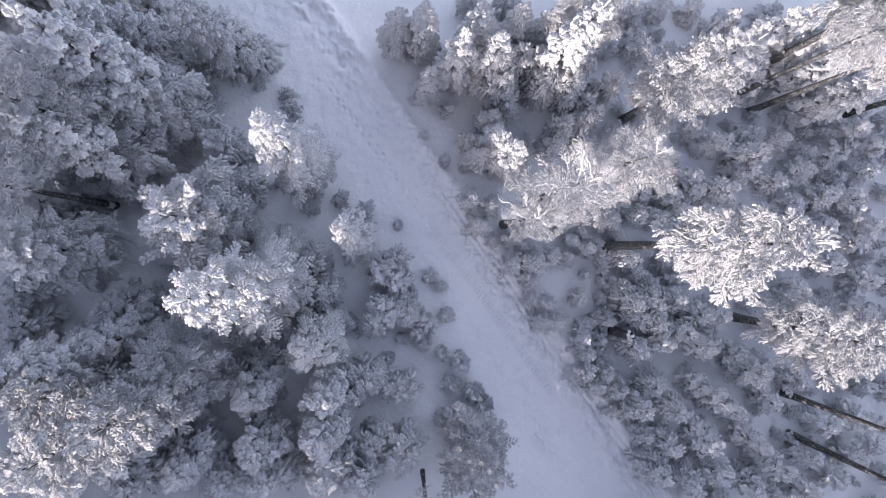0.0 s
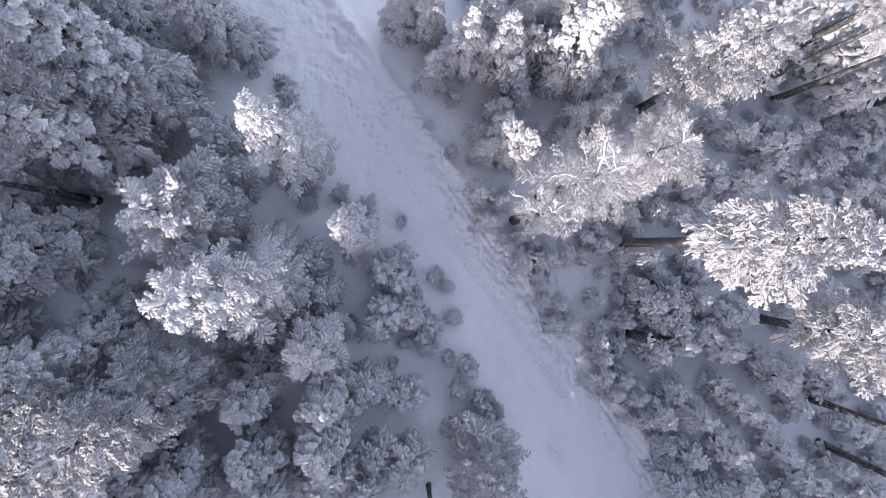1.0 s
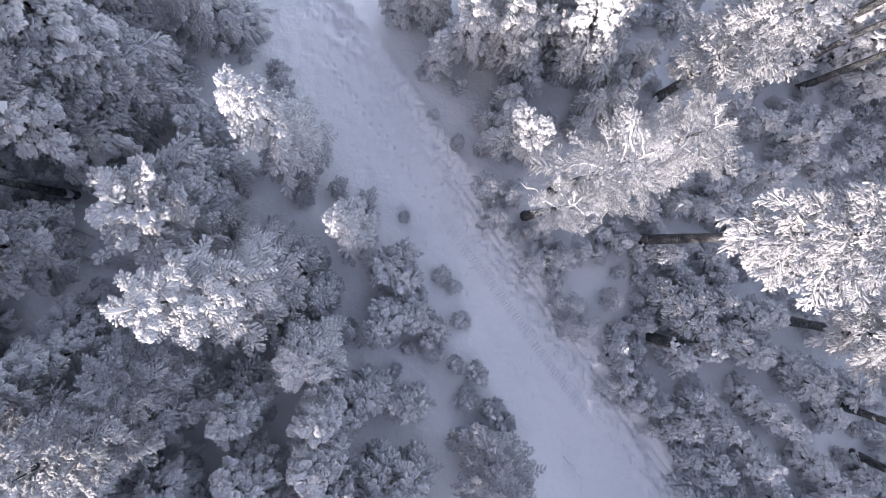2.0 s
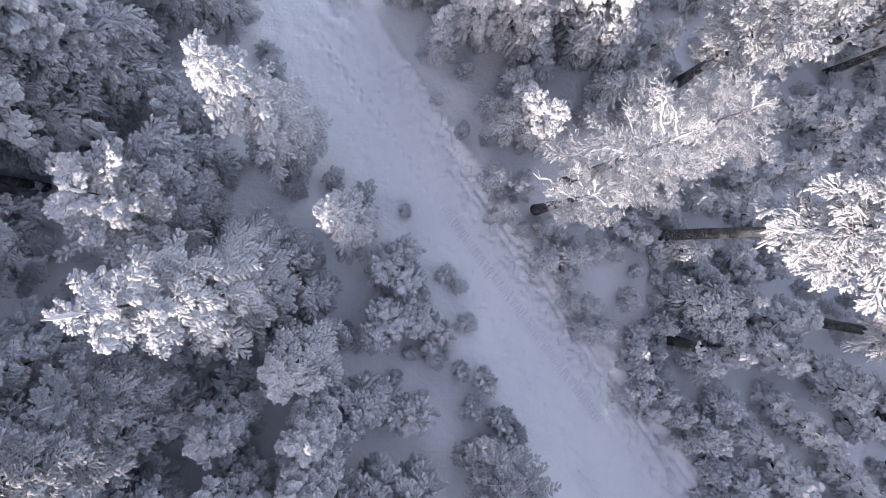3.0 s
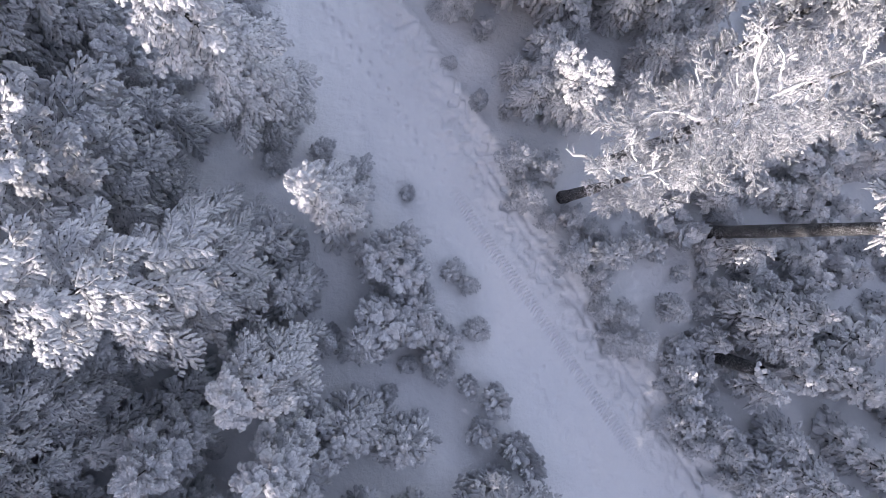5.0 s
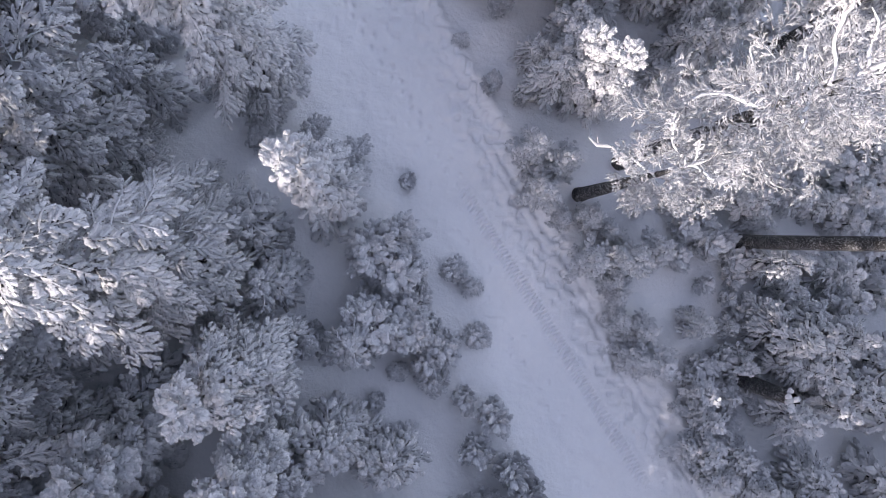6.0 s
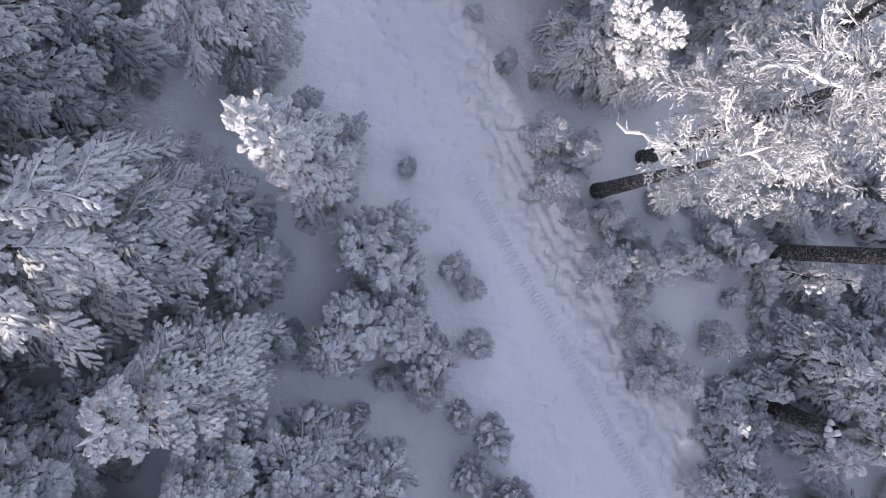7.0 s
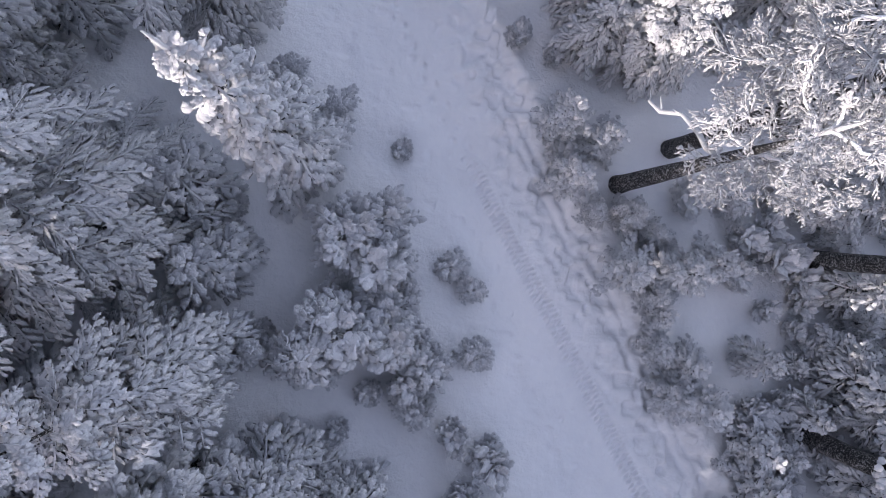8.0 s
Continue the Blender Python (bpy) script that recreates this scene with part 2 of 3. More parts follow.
def stamp(template, rng, at, along, up, length, width, thick, lift, jitter):
    """One copy of the template on every spray."""
    tv, tt = template
    side = np.cross(up, along)
    side /= np.linalg.norm(side, axis=1)[:, None] + 1e-9
    up = np.cross(along, side)
    local = tv[None] * (1 + jitter * rng.uniform(-1, 1, (len(at), len(tv), 1))) + jitter * 0.35 * rng.uniform(-1, 1, (len(at), *tv.shape))
    out = (at[:, None] + local[..., :1] * (along * length[:, None])[:, None] + local[..., 1:2] * (side * width[:, None])[:, None]
           + (local[..., 2:3] * thick[:, None, None] + lift) * up[:, None])
    tris = tt[None] + (np.arange(len(at)) * len(tv))[:, None, None]
    return out.reshape(-1, 3), tris.reshape(-1, 3)


def tubes(paths, radii, sides):
    """Tapered tubes along paths (count, steps, 3) with radii (count, steps)."""
    count, steps = radii.shape
    way = np.gradient(paths, axis=1)
    way /= np.linalg.norm(way, axis=2)[..., None] + 1e-9
    ref = np.where(np.abs(way[..., 2:3]) > 0.8, np.array([1.0, 0, 0]), np.array([0, 0, 1.0]))
    a = np.cross(way, ref)
    a /= np.linalg.norm(a, axis=2)[..., None] + 1e-9
    b = np.cross(way, a)
    turn = np.arange(sides) * 2 * np.pi / sides
    ring = (paths[:, :, None] + radii[..., None, None] * (a[:, :, None] * np.cos(turn)[:, None] + b[:, :, None] * np.sin(turn)[:, None]))
    verts = ring.reshape(-1, 3)
    base = (np.arange(count)[:, None, None] * steps + np.arange(steps - 1)[None, :, None]) * sides
    k = np.arange(sides)[None, None]
    p, q = base + k, base + (k + 1) % sides
    tris = np.concatenate([np.stack([p, q, q + sides], -1).reshape(-1, 3), np.stack([p, q + sides, p + sides], -1).reshape(-1, 3)])
    return verts, tris


# clear: bare share of the stem; dome: 0 a cone, 1 a ball; gap: metres between whorls; ring: boughs in a whorl; pitch, sub: metres between twigs and
# between their fingers; half: half width of a bough to its length; fat, tall: how wide and high a finger is; start: where on the bough the twigs begin
STYLES = {
    "spruce": dict(clear=0.03, dome=0.35, gap=0.52, ring=5, droop=0.42, rise=0.12, pitch=0.27, sub=0.085, half=0.27, fat=1.3, tall=0.034, start=0.12, angle=0.9, split=0.75, twig=1.6, full=2.2, sag=0.4, loose=0.6, roll=0.28, dark=0.37, wild=0.25, blunt=True, snow=PAD, needles=NEEDLES),
    "puff": dict(clear=0.05, dome=0.6, gap=0.48, ring=5, droop=0.32, rise=0.24, pitch=0.3, sub=0.1, half=0.29, fat=1.35, tall=0.042, start=0.15, angle=0.95, split=0.85, twig=1.5, full=4.0, sag=0.4, loose=0.8, roll=0.32, dark=0.37, wild=0.25, blunt=True, snow=PAD, needles=NEEDLES),
    "needle": dict(clear=0.12, dome=0.5, gap=0.56, ring=6, droop=0.2, rise=0.2, pitch=0.25, sub=0.105, half=0.27, fat=0.82, tall=0.028, start=0.12, angle=0.8, split=0.65, twig=1.7, full=2.6, sag=0.25, loose=0.8, roll=0.4, dark=0.26, wild=0.4, blunt=False, snow=RIME, needles=NEEDLES_RIMED),
    "rime": dict(clear=0.5, dome=0.7, gap=0.62, ring=5, droop=0.15, rise=0.3, pitch=0.2, sub=0.07, half=0.29, fat=0.48, tall=0.016, start=0.12, angle=0.85, split=0.8, twig=1.4, full=3.0, sag=0.2, loose=0.8, roll=0.45, dark=0.1, wild=0.5, blunt=False, snow=RIME, needles=NEEDLES_RIMED),
    "young": dict(clear=0.0, dome=0.0, gap=0.26, ring=5, droop=0.14, rise=0.2, pitch=0.17, sub=0.09, half=0.18, fat=1.1, tall=0.03, start=0.12, angle=0.75, split=0.7, twig=1.3, full=1.4, sag=0.25, loose=0.5, roll=0.2, dark=0.35, wild=0.25, blunt=False, snow=PAD, needles=NEEDLES),
    "clump": dict(clear=0.0, dome=0.75, gap=0.34, ring=6, droop=0.2, rise=0.35, pitch=0.25, sub=0.088, half=0.27, fat=1.3, tall=0.036, start=0.3, angle=0.95, split=0.8, twig=1.4, full=3.5, sag=0.35, loose=0.8, roll=0.35, dark=0.35, wild=0.25, blunt=True, snow=PAD, needles=NEEDLES),
    "shrub": dict(clear=0.0, dome=0.7, gap=0.18, ring=6, droop=0.05, rise=0.5, pitch=0.17, sub=0.1, half=0.3, fat=1.3, tall=0.03, start=0.25, angle=0.8, split=0.7, twig=1.2, full=3.0, sag=0.2, loose=0.8, roll=0.5, dark=0.16, wild=0.3, blunt=False, snow=PAD, needles=NEEDLES),
}


def make_tree(name, style, seed, h, r, label, category, group, stem=None, fine=1.0, clear=None, lean=(0, 0), dome=None, forked=True):
    rng = np.random.default_rng(seed)
    s = dict(STYLES[style])
    if clear is not None:
        s["clear"] = clear
    if dome is not None:
        s["dome"] = dome
    ob = tagged(new(name), label, category, group)
    foot = h * s["clear"]
    tall = h - foot

    def girth_at(k):
        cone = np.clip(1.06 - k, 0.06, 1) ** 0.85
        ball = np.sqrt(np.clip(1 - (1.75 * k - 0.75) ** 2, 0.02, 1))
        return (cone * (1 - s["dome"]) + ball * s["dome"]) * np.minimum(1, 0.62 + k * 3)
    # whorls of boughs up the stem
    gap = s["gap"] * min(1.25, max(0.62, 0.55 + 0.28 * r)) / min(1.0, fine) ** 0.5
    whorls = max(5, int(tall / gap))
    level, spin = [], []
    for i in range(whorls):
        k = (i + rng.uniform(0.2, 0.8)) / whorls
        count = max(4, round(s["ring"] * (0.72 + 0.4 * girth_at(np.array(k)))))
        first = rng.uniform(0, 6.28)
        for j in range(count):
            level.append(min(0.995, max(0.0, k + rng.normal(0, 0.22) / whorls)))
            spin.append(first + 6.2832 * (j + rng.uniform(-0.28, 0.28)) / count)
    level, spin = np.array(level), np.array(spin)
    n = len(level)
    reach = r * girth_at(level) * np.clip(rng.normal(0.98, 0.13, n), 0.6, 1.25)
    reach *= 1 + 0.12 * np.sin(spin * 2 + seed) + 0.09 * np.sin(spin * 3 + 2.1 * seed + 5 * level)
    reach = np.maximum(reach, 0.12)
    bend = rng.normal(0, (0.004 if s["clear"] > 0.35 else 0.012) * h, 2)
    def axis(z):
        k = z / h
        return np.stack([lean[0] * k + bend[0] * np.sin(k * 3), lean[1] * k + bend[1] * np.sin(k * 2.3), z], -1)
    start = axis(foot + tall * level * 0.985)
    out = np.stack([np.cos(spin), np.sin(spin)], 1)
    up = s["rise"] + 0.75 * level ** 1.5 - s["droop"] + rng.normal(0, 0.1, n)
    sag = s["droop"] * (1 - 0.6 * level)
    wiggle = 0.14 if style == "rime" else 0.06
    phase = spin * 3 + level * 9
    main = n
    def along_bough(t, pick=slice(None)):
        o, far = out[pick], reach[pick]
        p = np.empty((*t.shape, 3))
        p[..., :2] = start[pick][:, None, :2] + o[:, None] * (far[:, None] * t)[..., None]
        p[..., 2] = start[pick][:, None, 2] + far[:, None] * (up[pick][:, None] * t - sag[pick][:, None] * t * t * (1.35 - 0.35 * t * t))
        sway = (wiggle * far)[:, None] * np.sin(t * 4 + phase[pick][:, None]) * t
        p[..., 0] -= o[:, None, 1] * sway
        p[..., 1] += o[:, None, 0] * sway
        return p
    # a large tree's boughs fork into sprays: one at the end and some to both sides
    if r > 1.25 and forked:
        forks = []
        count = min(9, max(4, round(2.2 * r) + 1))
        plan = [(0.66 - 0.06 * r / 3, 0.0, 0.36)]
        for i in range(count):
            k = i / (count - 1)
            plan.append((0.22 + 0.5 * k, (0.95 - 0.4 * k) * (1 if i % 2 else -1), (0.42 - 0.1 * k) * min(1.0, (1.9 / r) ** 0.5)))
        for at, turn, size in plan:
            at = np.clip(at + rng.uniform(-0.08, 0.08, main), 0.1, 0.8)
            turn = turn + rng.normal(0, 0.2, main)
            c, w = np.cos(turn), np.sin(turn)
            forks.append((along_bough(at[:, None])[:, 0], np.stack([out[:, 0] * c - out[:, 1] * w, out[:, 0] * w + out[:, 1] * c], 1),
                          np.maximum(0.16, reach * size * rng.uniform(0.8, 1.25, main)), (up - 1.9 * sag * at) * c + rng.normal(0.05, 0.16, main), sag * 0.7, phase + at * 7))
        limbs = start, out, reach, up, sag
        start, out, reach, up, sag, phase = (np.concatenate(v) for v in zip(*forks))
        spin, n = np.arctan2(out[:, 1], out[:, 0]), len(reach)
        longest = reach.max()
    else:
        limbs, longest = (start, out, reach, up, sag), 1.05 * r
    # parts
    steps = 9
    z = np.linspace(-0.35, h * 0.95, steps)
    width = stem if stem else 0.011 * h + 0.03
    sides = 10 if width > 0.12 else 6
    radius = width * (1 - np.linspace(0, 1, steps) ** (1.6 if stem else 1.0)) + 0.01
    radius[0] *= 1.25
    part("trunk", mesh_of("trunk", *tubes(axis(z)[None], radius[None], sides), BARK if width > 0.06 else LIMB), ob)
    tip = axis(np.linspace(h * 0.93, h * 1.03, 4))
    part("leader", mesh_of("leader", *tubes(tip[None], np.array([[0.03, 0.05, 0.04, 0.012]]) * min(1.3, 0.5 + 0.3 * r), 6), s["snow"]), ob, "snow-coated top shoot")
    ts = np.linspace(0, 1, 5 if style == "rime" else 3)[None].repeat(n, 0)
    thin = np.clip(0.016 * reach + 0.008, 0.01, 0.05)[:, None] * (1.05 - ts)
    part("branch", mesh_of("branch", *tubes(along_bough(ts * 0.95) - np.array([0, 0, 0.045]), thin, 3), LIMB), ob, kind="stuff")
    if s["clear"] >= 0.38 and fine >= 1.0:
        root, heads, span, climb, fall = limbs
        for i in range(9):
            k = int(main * (i + 0.5) / 9)
            u = np.linspace(0, 1, 16)
            p = root[k] + np.stack([heads[k, 0] * span[k] * u, heads[k, 1] * span[k] * u, span[k] * (climb[k] * u - fall[k] * u * u) + 0.03], 1)
            p += np.stack([np.sin(u * 9 + i), np.cos(u * 8 + 2 * i), 0.6 * np.sin(u * 10 + i)], 1) * (0.08 * span[k] * u)[:, None]
            p += rng.normal(0, 0.03, p.shape) * u[:, None]
            girth = ((0.022 + 0.012 * span[k]) * (1.05 - u) + 0.012) * rng.uniform(0.7, 1.3, 16)
            part("limb", mesh_of("limb", *tubes(p[None], girth[None], 6), WHITE_LIMB), ob, "crooked limb white with rime")
    lengths = [longest * f for f in (1.0, 0.77, 0.55, 0.36, 0.2)]
    fronds = [[frond(rng, max(0.14, length), s, fine) for _ in range(2)] for length in lengths]
    kind_of = np.abs(reach[:, None] - np.array(lengths)[None]).argmin(1) * 2 + rng.integers(0, 2, n)
    tilt = rng.normal(0, s["roll"], n)
    meshes = ([], []), ([], [])
    bases = [0, 0]
    for c in range(2 * len(lengths)):
        pick = np.nonzero(kind_of == c)[0]
        if not len(pick):
            continue
        grow = reach[pick] / max(0.14, lengths[c // 2])
        flip = np.where(rng.random(len(pick)) < 0.5, -1.0, 1.0)
        side = np.stack([-out[pick, 1] * np.cos(tilt[pick]), out[pick, 0] * np.cos(tilt[pick]), np.sin(tilt[pick])], 1)
        for layer in range(2):
            tv, tt = fronds[c // 2][c % 2][2 * layer:2 * layer + 2]
            x = np.repeat(tv[None, :, 0], len(pick), 0)
            v = along_bough(x, pick) + (tv[None, :, 1] * (grow * flip)[:, None])[..., None] * side[:, None]
            v[..., 2] += tv[None, :, 2] * np.clip(grow, 0.8, 1.25)[:, None]
            v += rng.normal(0, 0.1 * s["tall"], v.shape)
            f = np.where(flip[:, None, None] < 0, tt[None, :, ::-1], tt[None]) + (np.arange(len(pick)) * len(tv))[:, None, None] + bases[layer]
            bases[layer] += len(pick) * len(tv)
            meshes[layer][0].append(v.reshape(-1, 3))
            meshes[layer][1].append(f.reshape(-1, 3))
    part("needles", mesh_of("needles", np.concatenate(meshes[1][0]), np.concatenate(meshes[1][1]), s["needles"], False), ob, kind="stuff")
    part("snow", mesh_of("snow", np.concatenate(meshes[0][0]), np.concatenate(meshes[0][1]), s["snow"]), ob, kind="stuff")
    return ob


def stand(ob, x, y, turn=0.0, scale=(1, 1, 1)):
    ob.location = (x, y, float(relief(np.array([x]), np.array([y]))[0]) - 0.05)
    ob.rotation_euler = (0, 0, turn)
    ob.scale = scale
    return ob


SPRUCES = [
    (-5.2, 4.5, 15, 1.9), (-4.4, -4.7, 7.9, 1.9), (-13.8, -2.9, 3.8, 1.4), (-15.3, -5.0, 10.5, 1.9),
    (-12.54, 10.39, 9, 1.8), (-13.78, 10.34, 10, 1.8), (-12.11, 11.08, 6, 1.5), (-12.56, -3.09, 4, 1.5),
    (-12.85, -4.12, 7, 1.6), (4.65, 5.37, 4.5, 1), (6.3, 5.32, 6.7, 1.5), (5.58, 6.32, 5.7, 1.4), (7.46, 5.52, 2.9, 1.1),
]
NEEDLE_PINES = [
    (3.9, -10.6, 7.2, 2.4), (-14, 5.6, 14.5, 2.6), (-10.6, -6.2, 12.4, 2.3), (-12.03, -7.22, 13, 2.2),
    (-13.95, -5.9, 10, 2.0), (-10.02, -4.57, 9, 1.8),
]
SLIM_PINES = [
    (-2.35, 0.65, 9.7, 1.25),
]
PUFF_PINES = [
    (-9.6, 1.5, 9.7, 2.8), (-12.2, 7.0, 9.0, 2.9), (-9.3, 5.5, 4.8, 1.3), (-8.5, 3.6, 3.8, 1.2),
    (-15.5, -0.1, 9, 2.0), (-20, 4, 6, 1.8), (-20.7, -3.6, 5, 1.6), (-7.1, -6.9, 5.6, 1.3),
    (-3.7, -7.1, 6.3, 1.3), (-1.9, -6.8, 3.3, 1.2), (-6.7, -9.3, 5.8, 1.3), (-3.9, -9.1, 5.8, 1.4),
    (-10.2, -9.3, 2.5, 1.1), (0.2, -10.4, 4.5, 1.2), (0.17, -7.57, 3, 1.0), (-4.84, -0.41, 3, 1.1),
    (-9.02, -3.6, 5, 1.5), (-13.59, 3.06, 3.5, 1.0), (-1.38, -10.12, 3, 1.0), (-3.01, -10.74, 3, 1.1),
    (-8.63, -6.48, 3, 1.1),
]
PUFF_PINES_LOW = [
    (-12.23, -9.44, 3, 1.2), (-9.75, -7.19, 4, 1.2), (-6.22, -10.73, 5, 1.3), (-1.85, -11.52, 4, 1.2),
    (-4.07, -2.32, 3, 1.1), (-7.27, -5.59, 2.5, 1),
]
YOUNG_LEFT = [
    (-6.4, 8.24, 1.8, 0.8), (-6.85, 9.22, 1.2, 0.6), (-5.14, 2.39, 1.6, 0.8), (-3.48, 2.91, 1.6, 0.7),
    (-2.2, 2.11, 1.8, 0.8), (-5.95, -4.35, 2, 0.8), (-3.97, -4.71, 2, 0.7), (-5.41, -1.18, 1.8, 0.8),
]
CLUMPS = [
    (-1.08, -1.12, 2.66, 1), (-0.26, -0.62, 2.47, 0.84), (-0.25, -1.86, 2.47, 1), (0.18, -2.82, 2.09, 0.79),
    (-0.85, -3.44, 2.85, 1.05), (0.33, -3.55, 2.38, 0.89), (-1.13, -4.35, 1.42, 0.63), (1.36, -4.14, 1.71, 0.68),
    (1.04, -4.71, 1.52, 0.58), (1.24, -5.38, 1.23, 0.52), (2.69, -3.86, 0.95, 0.52), (1.65, -1.64, 0.95, 0.47),
    (2.35, -2.15, 0.76, 0.42),
]
SHRUBS = [
    (-0.6, -6.1, 0.5, 0.3), (-2.87, -4.02, 0.8, 0.35), (-4.03, -0.83, 0.4, 0.3), (-0.14, 1.43, 0.5, 0.3),
    (2.79, 8.5, 1, 0.45), (2.66, 5.44, 0.6, 0.35), (3.88, 5.17, 0.6, 0.3), (1.41, 6.94, 0.3, 0.3),
    (0.09, -5.14, 0.6, 0.3), (2.82, -7.56, 1.2, 0.5), (2.32, -5.92, 1, 0.4), (3.4, -6.47, 1.4, 0.55),
    (4.12, -8.15, 1.4, 0.55), (4.73, -8.8, 1.3, 0.5), (2.56, -9.38, 1.4, 0.6), (3.37, -9.2, 1.2, 0.5),
    (-0.02, -5.11, 0.5, 0.3), (-2.82, -4, 0.8, 0.4),
]
EDGE_SAPLINGS = [
    (12.3, -8.3, 2.8, 0.8), (12.9, -9.4, 2.5, 0.8), (14, -10.8, 2.6, 0.9), (14.9, -12.4, 2.8, 0.9),
    (12.85, -8.1, 2, 0.8), (13.44, -9.36, 2, 0.8), (14.04, -10.62, 2, 0.8), (14.54, -11.86, 2.2, 0.9),
]
SAPLINGS_RIGHT = [
    (19.79, 7.65, 1.8, 0.7), (20.64, 6.73, 1.6, 0.6), (27.88, 9.68, 2, 0.8), (26.62, 11.14, 1.8, 0.7),
    (30.78, 8.56, 2, 0.8), (20.04, 10.16, 1.5, 0.6), (23.23, 8.9, 1.5, 0.6), (18.9, 7.76, 1, 0.4),
    (16.03, 8.99, 2, 0.7), (17.63, 8.29, 2, 0.7), (33.34, 9.11, 2, 0.8),
]
PUFF_RIGHT_A = [
    (21.2, -7.48, 4.8, 1.2), (18.48, -8.88, 4.5, 1), (19.58, -9.57, 4.2, 1), (13.89, -9.18, 3.5, 1),
    (15.86, -9.33, 3.8, 1), (17.68, -11.09, 4, 1.2), (21.92, -12.6, 4.6, 1.2), (18.25, -12.88, 3.5, 1.1),
    (17.76, -8.2, 3, 1), (21.14, -6.79, 3, 1.1), (19.68, -4.04, 3.5, 1.2), (14.78, -8.01, 3, 1),
    (20.81, -11.36, 3.5, 1.1), (15.46, -11.34, 3, 1.1),
]
PUFF_RIGHT_B = [
    (21.25, 7.13, 4, 1.1), (23.2, 6.29, 5, 1.2), (26.59, 7.75, 3, 1.0), (27.59, 5.33, 3.5, 1.1),
    (30.59, 6.63, 3.5, 1.1), (28.81, 3.6, 3.8, 1.2), (31.1, 3.43, 4, 1.2), (33.17, 5.51, 3.5, 1.1),
    (29.06, 1.55, 3, 1.2), (31.11, 0.41, 3.5, 1.2), (29.0, -1.07, 3.5, 1.2), (27.42, 0.04, 3, 1.1),
    (31.44, -2.19, 3.5, 1.2), (26.0, -2.86, 3, 1.2), (28.7, -8.69, 2, 0.8), (30.39, -9.02, 2.5, 0.9),
    (26.52, -11.0, 3, 1.1), (22.7, -9.46, 3, 1.1), (24.92, -12.78, 3, 1.1), (28.61, -13.08, 3, 1.1),
    (26.69, -14.17, 3, 1.1), (21.3, 4.01, 3.5, 1.1), (23.17, 5.19, 3.5, 1.1),
]
PUFF_RIGHT_C = [
    (12.36, 5.96, 3, 1), (13.65, 7.4, 2.5, 0.9), (19.2, 4.75, 3, 1.1), (25.59, 4.56, 3, 1.1),
    (26.65, 3.04, 3, 1.1), (5.93, 9.84, 3.2, 0.9), (6.63, 8.68, 3, 0.9), (5.33, 10.99, 4, 1.1),
    (8.51, 11.71, 5, 1.2), (8.82, 9.87, 4, 1), (11.61, 8.3, 3, 1), (10.37, 9.52, 3, 1),
    (12.1, 9.65, 3, 1), (17.03, 10.78, 3, 1), (4.2, 6.5, 2.8, 0.7),
]
TOP_SPRUCES = [
    (1.6, 9.6, 6, 1.0), (3.3, 10.7, 9.5, 1.4), (5.2, 10.8, 9.5, 1.4), (4.2, 12.2, 9, 1.4),
    (-0.28, 12.75, 6, 1.3), (0.67, 12.98, 4, 1.0), (1.47, 12.47, 8, 1.3), (9.0, 13.52, 7, 1.4),
    (6.73, 13.17, 8, 1.3), (34.11, 7.67, 3, 1.0),
]
RIME_PINES = [
    (6.3, 1.5, 10.5, 1.4, 0.66), (7.9, 2.9, 14.3, 2.3, 0.5), (11.9, 4.4, 12.5, 1.8, 0.5), (10.76, 13.19, 14, 2.2, 0.35),
]
TALL_PINES = [
    (12.9, 0.22, 21.2, 2.1, 0.57), (15.1, 8.8, 17, 2.5, 0.32), (26.65, 13.55, 18, 2.2, 0.5), (22.0, -4.5, 14.5, 2.4, 0.4),
]
CORNER_SPRUCES = [
    (-13.26, 8.41, 13, 2), (-13.06, 8.25, 15, 2.2), (-13.77, 4.69, 13, 2), (-16.93, 2.71, 6, 1.5),
    (-14.23, -5.15, 9, 1.7), (-9.8, -9.82, 6, 1.5), (-12.61, -8.55, 10, 2), (-9.69, 11.04, 9, 1.6),
    (-13.75, 7.91, 8, 1.9), (-12, 8.67, 7, 1.6), (-15.59, 4.82, 6, 1.5), (-15.85, 3.04, 3, 1.2),
    (-14.75, 7.94, 12, 2.2), (-13.67, 9.92, 11, 2), (28.36, 12.33, 9, 1.8), (-9.99, -4.87, 6, 1.5),
    (-3.81, -10.97, 5, 1.3), (4.34, 12.43, 9, 1.4), (9.44, 11.25, 14, 1.8),
]
BACK_SPRUCES = [
    (-21, 13, 9, 1.8), (-18.5, 14.5, 10, 1.9), (-16, 13.2, 9, 1.7), (-13.6, 13.4, 8, 1.5),
    (-14.3, 17.3, 9, 1.8), (-17, 17.4, 10, 1.9), (-20, 17.8, 9, 1.8), (-23.5, 16, 10, 1.9),
]
RIGHT_SPRUCES = [
    (29.41, 10.37, 9, 1.8), (27.49, 14.33, 8, 1.6), (25.49, 14.69, 9, 1.6), (32.46, 8.65, 4, 1.3),
    (31.82, 1.54, 4, 1.4), (24.57, 0.39, 4, 1.3), (29.83, -7.34, 4, 1.4),
]
FAR_PINES = [
    (25.5, 10.1, 20, 2.2), (23.6, 10.9, 20, 2.2), (33.8, 10.3, 20, 2.2), (29.8, 12.5, 21, 2.3),
    (25, -11.9, 18, 2.2), (24.9, -9.4, 18, 2.2), (-15.2, 2.3, 15, 2.2),
    (28, 14.5, 19, 2.2), (1.2, -12.2, 9, 1.6),
]
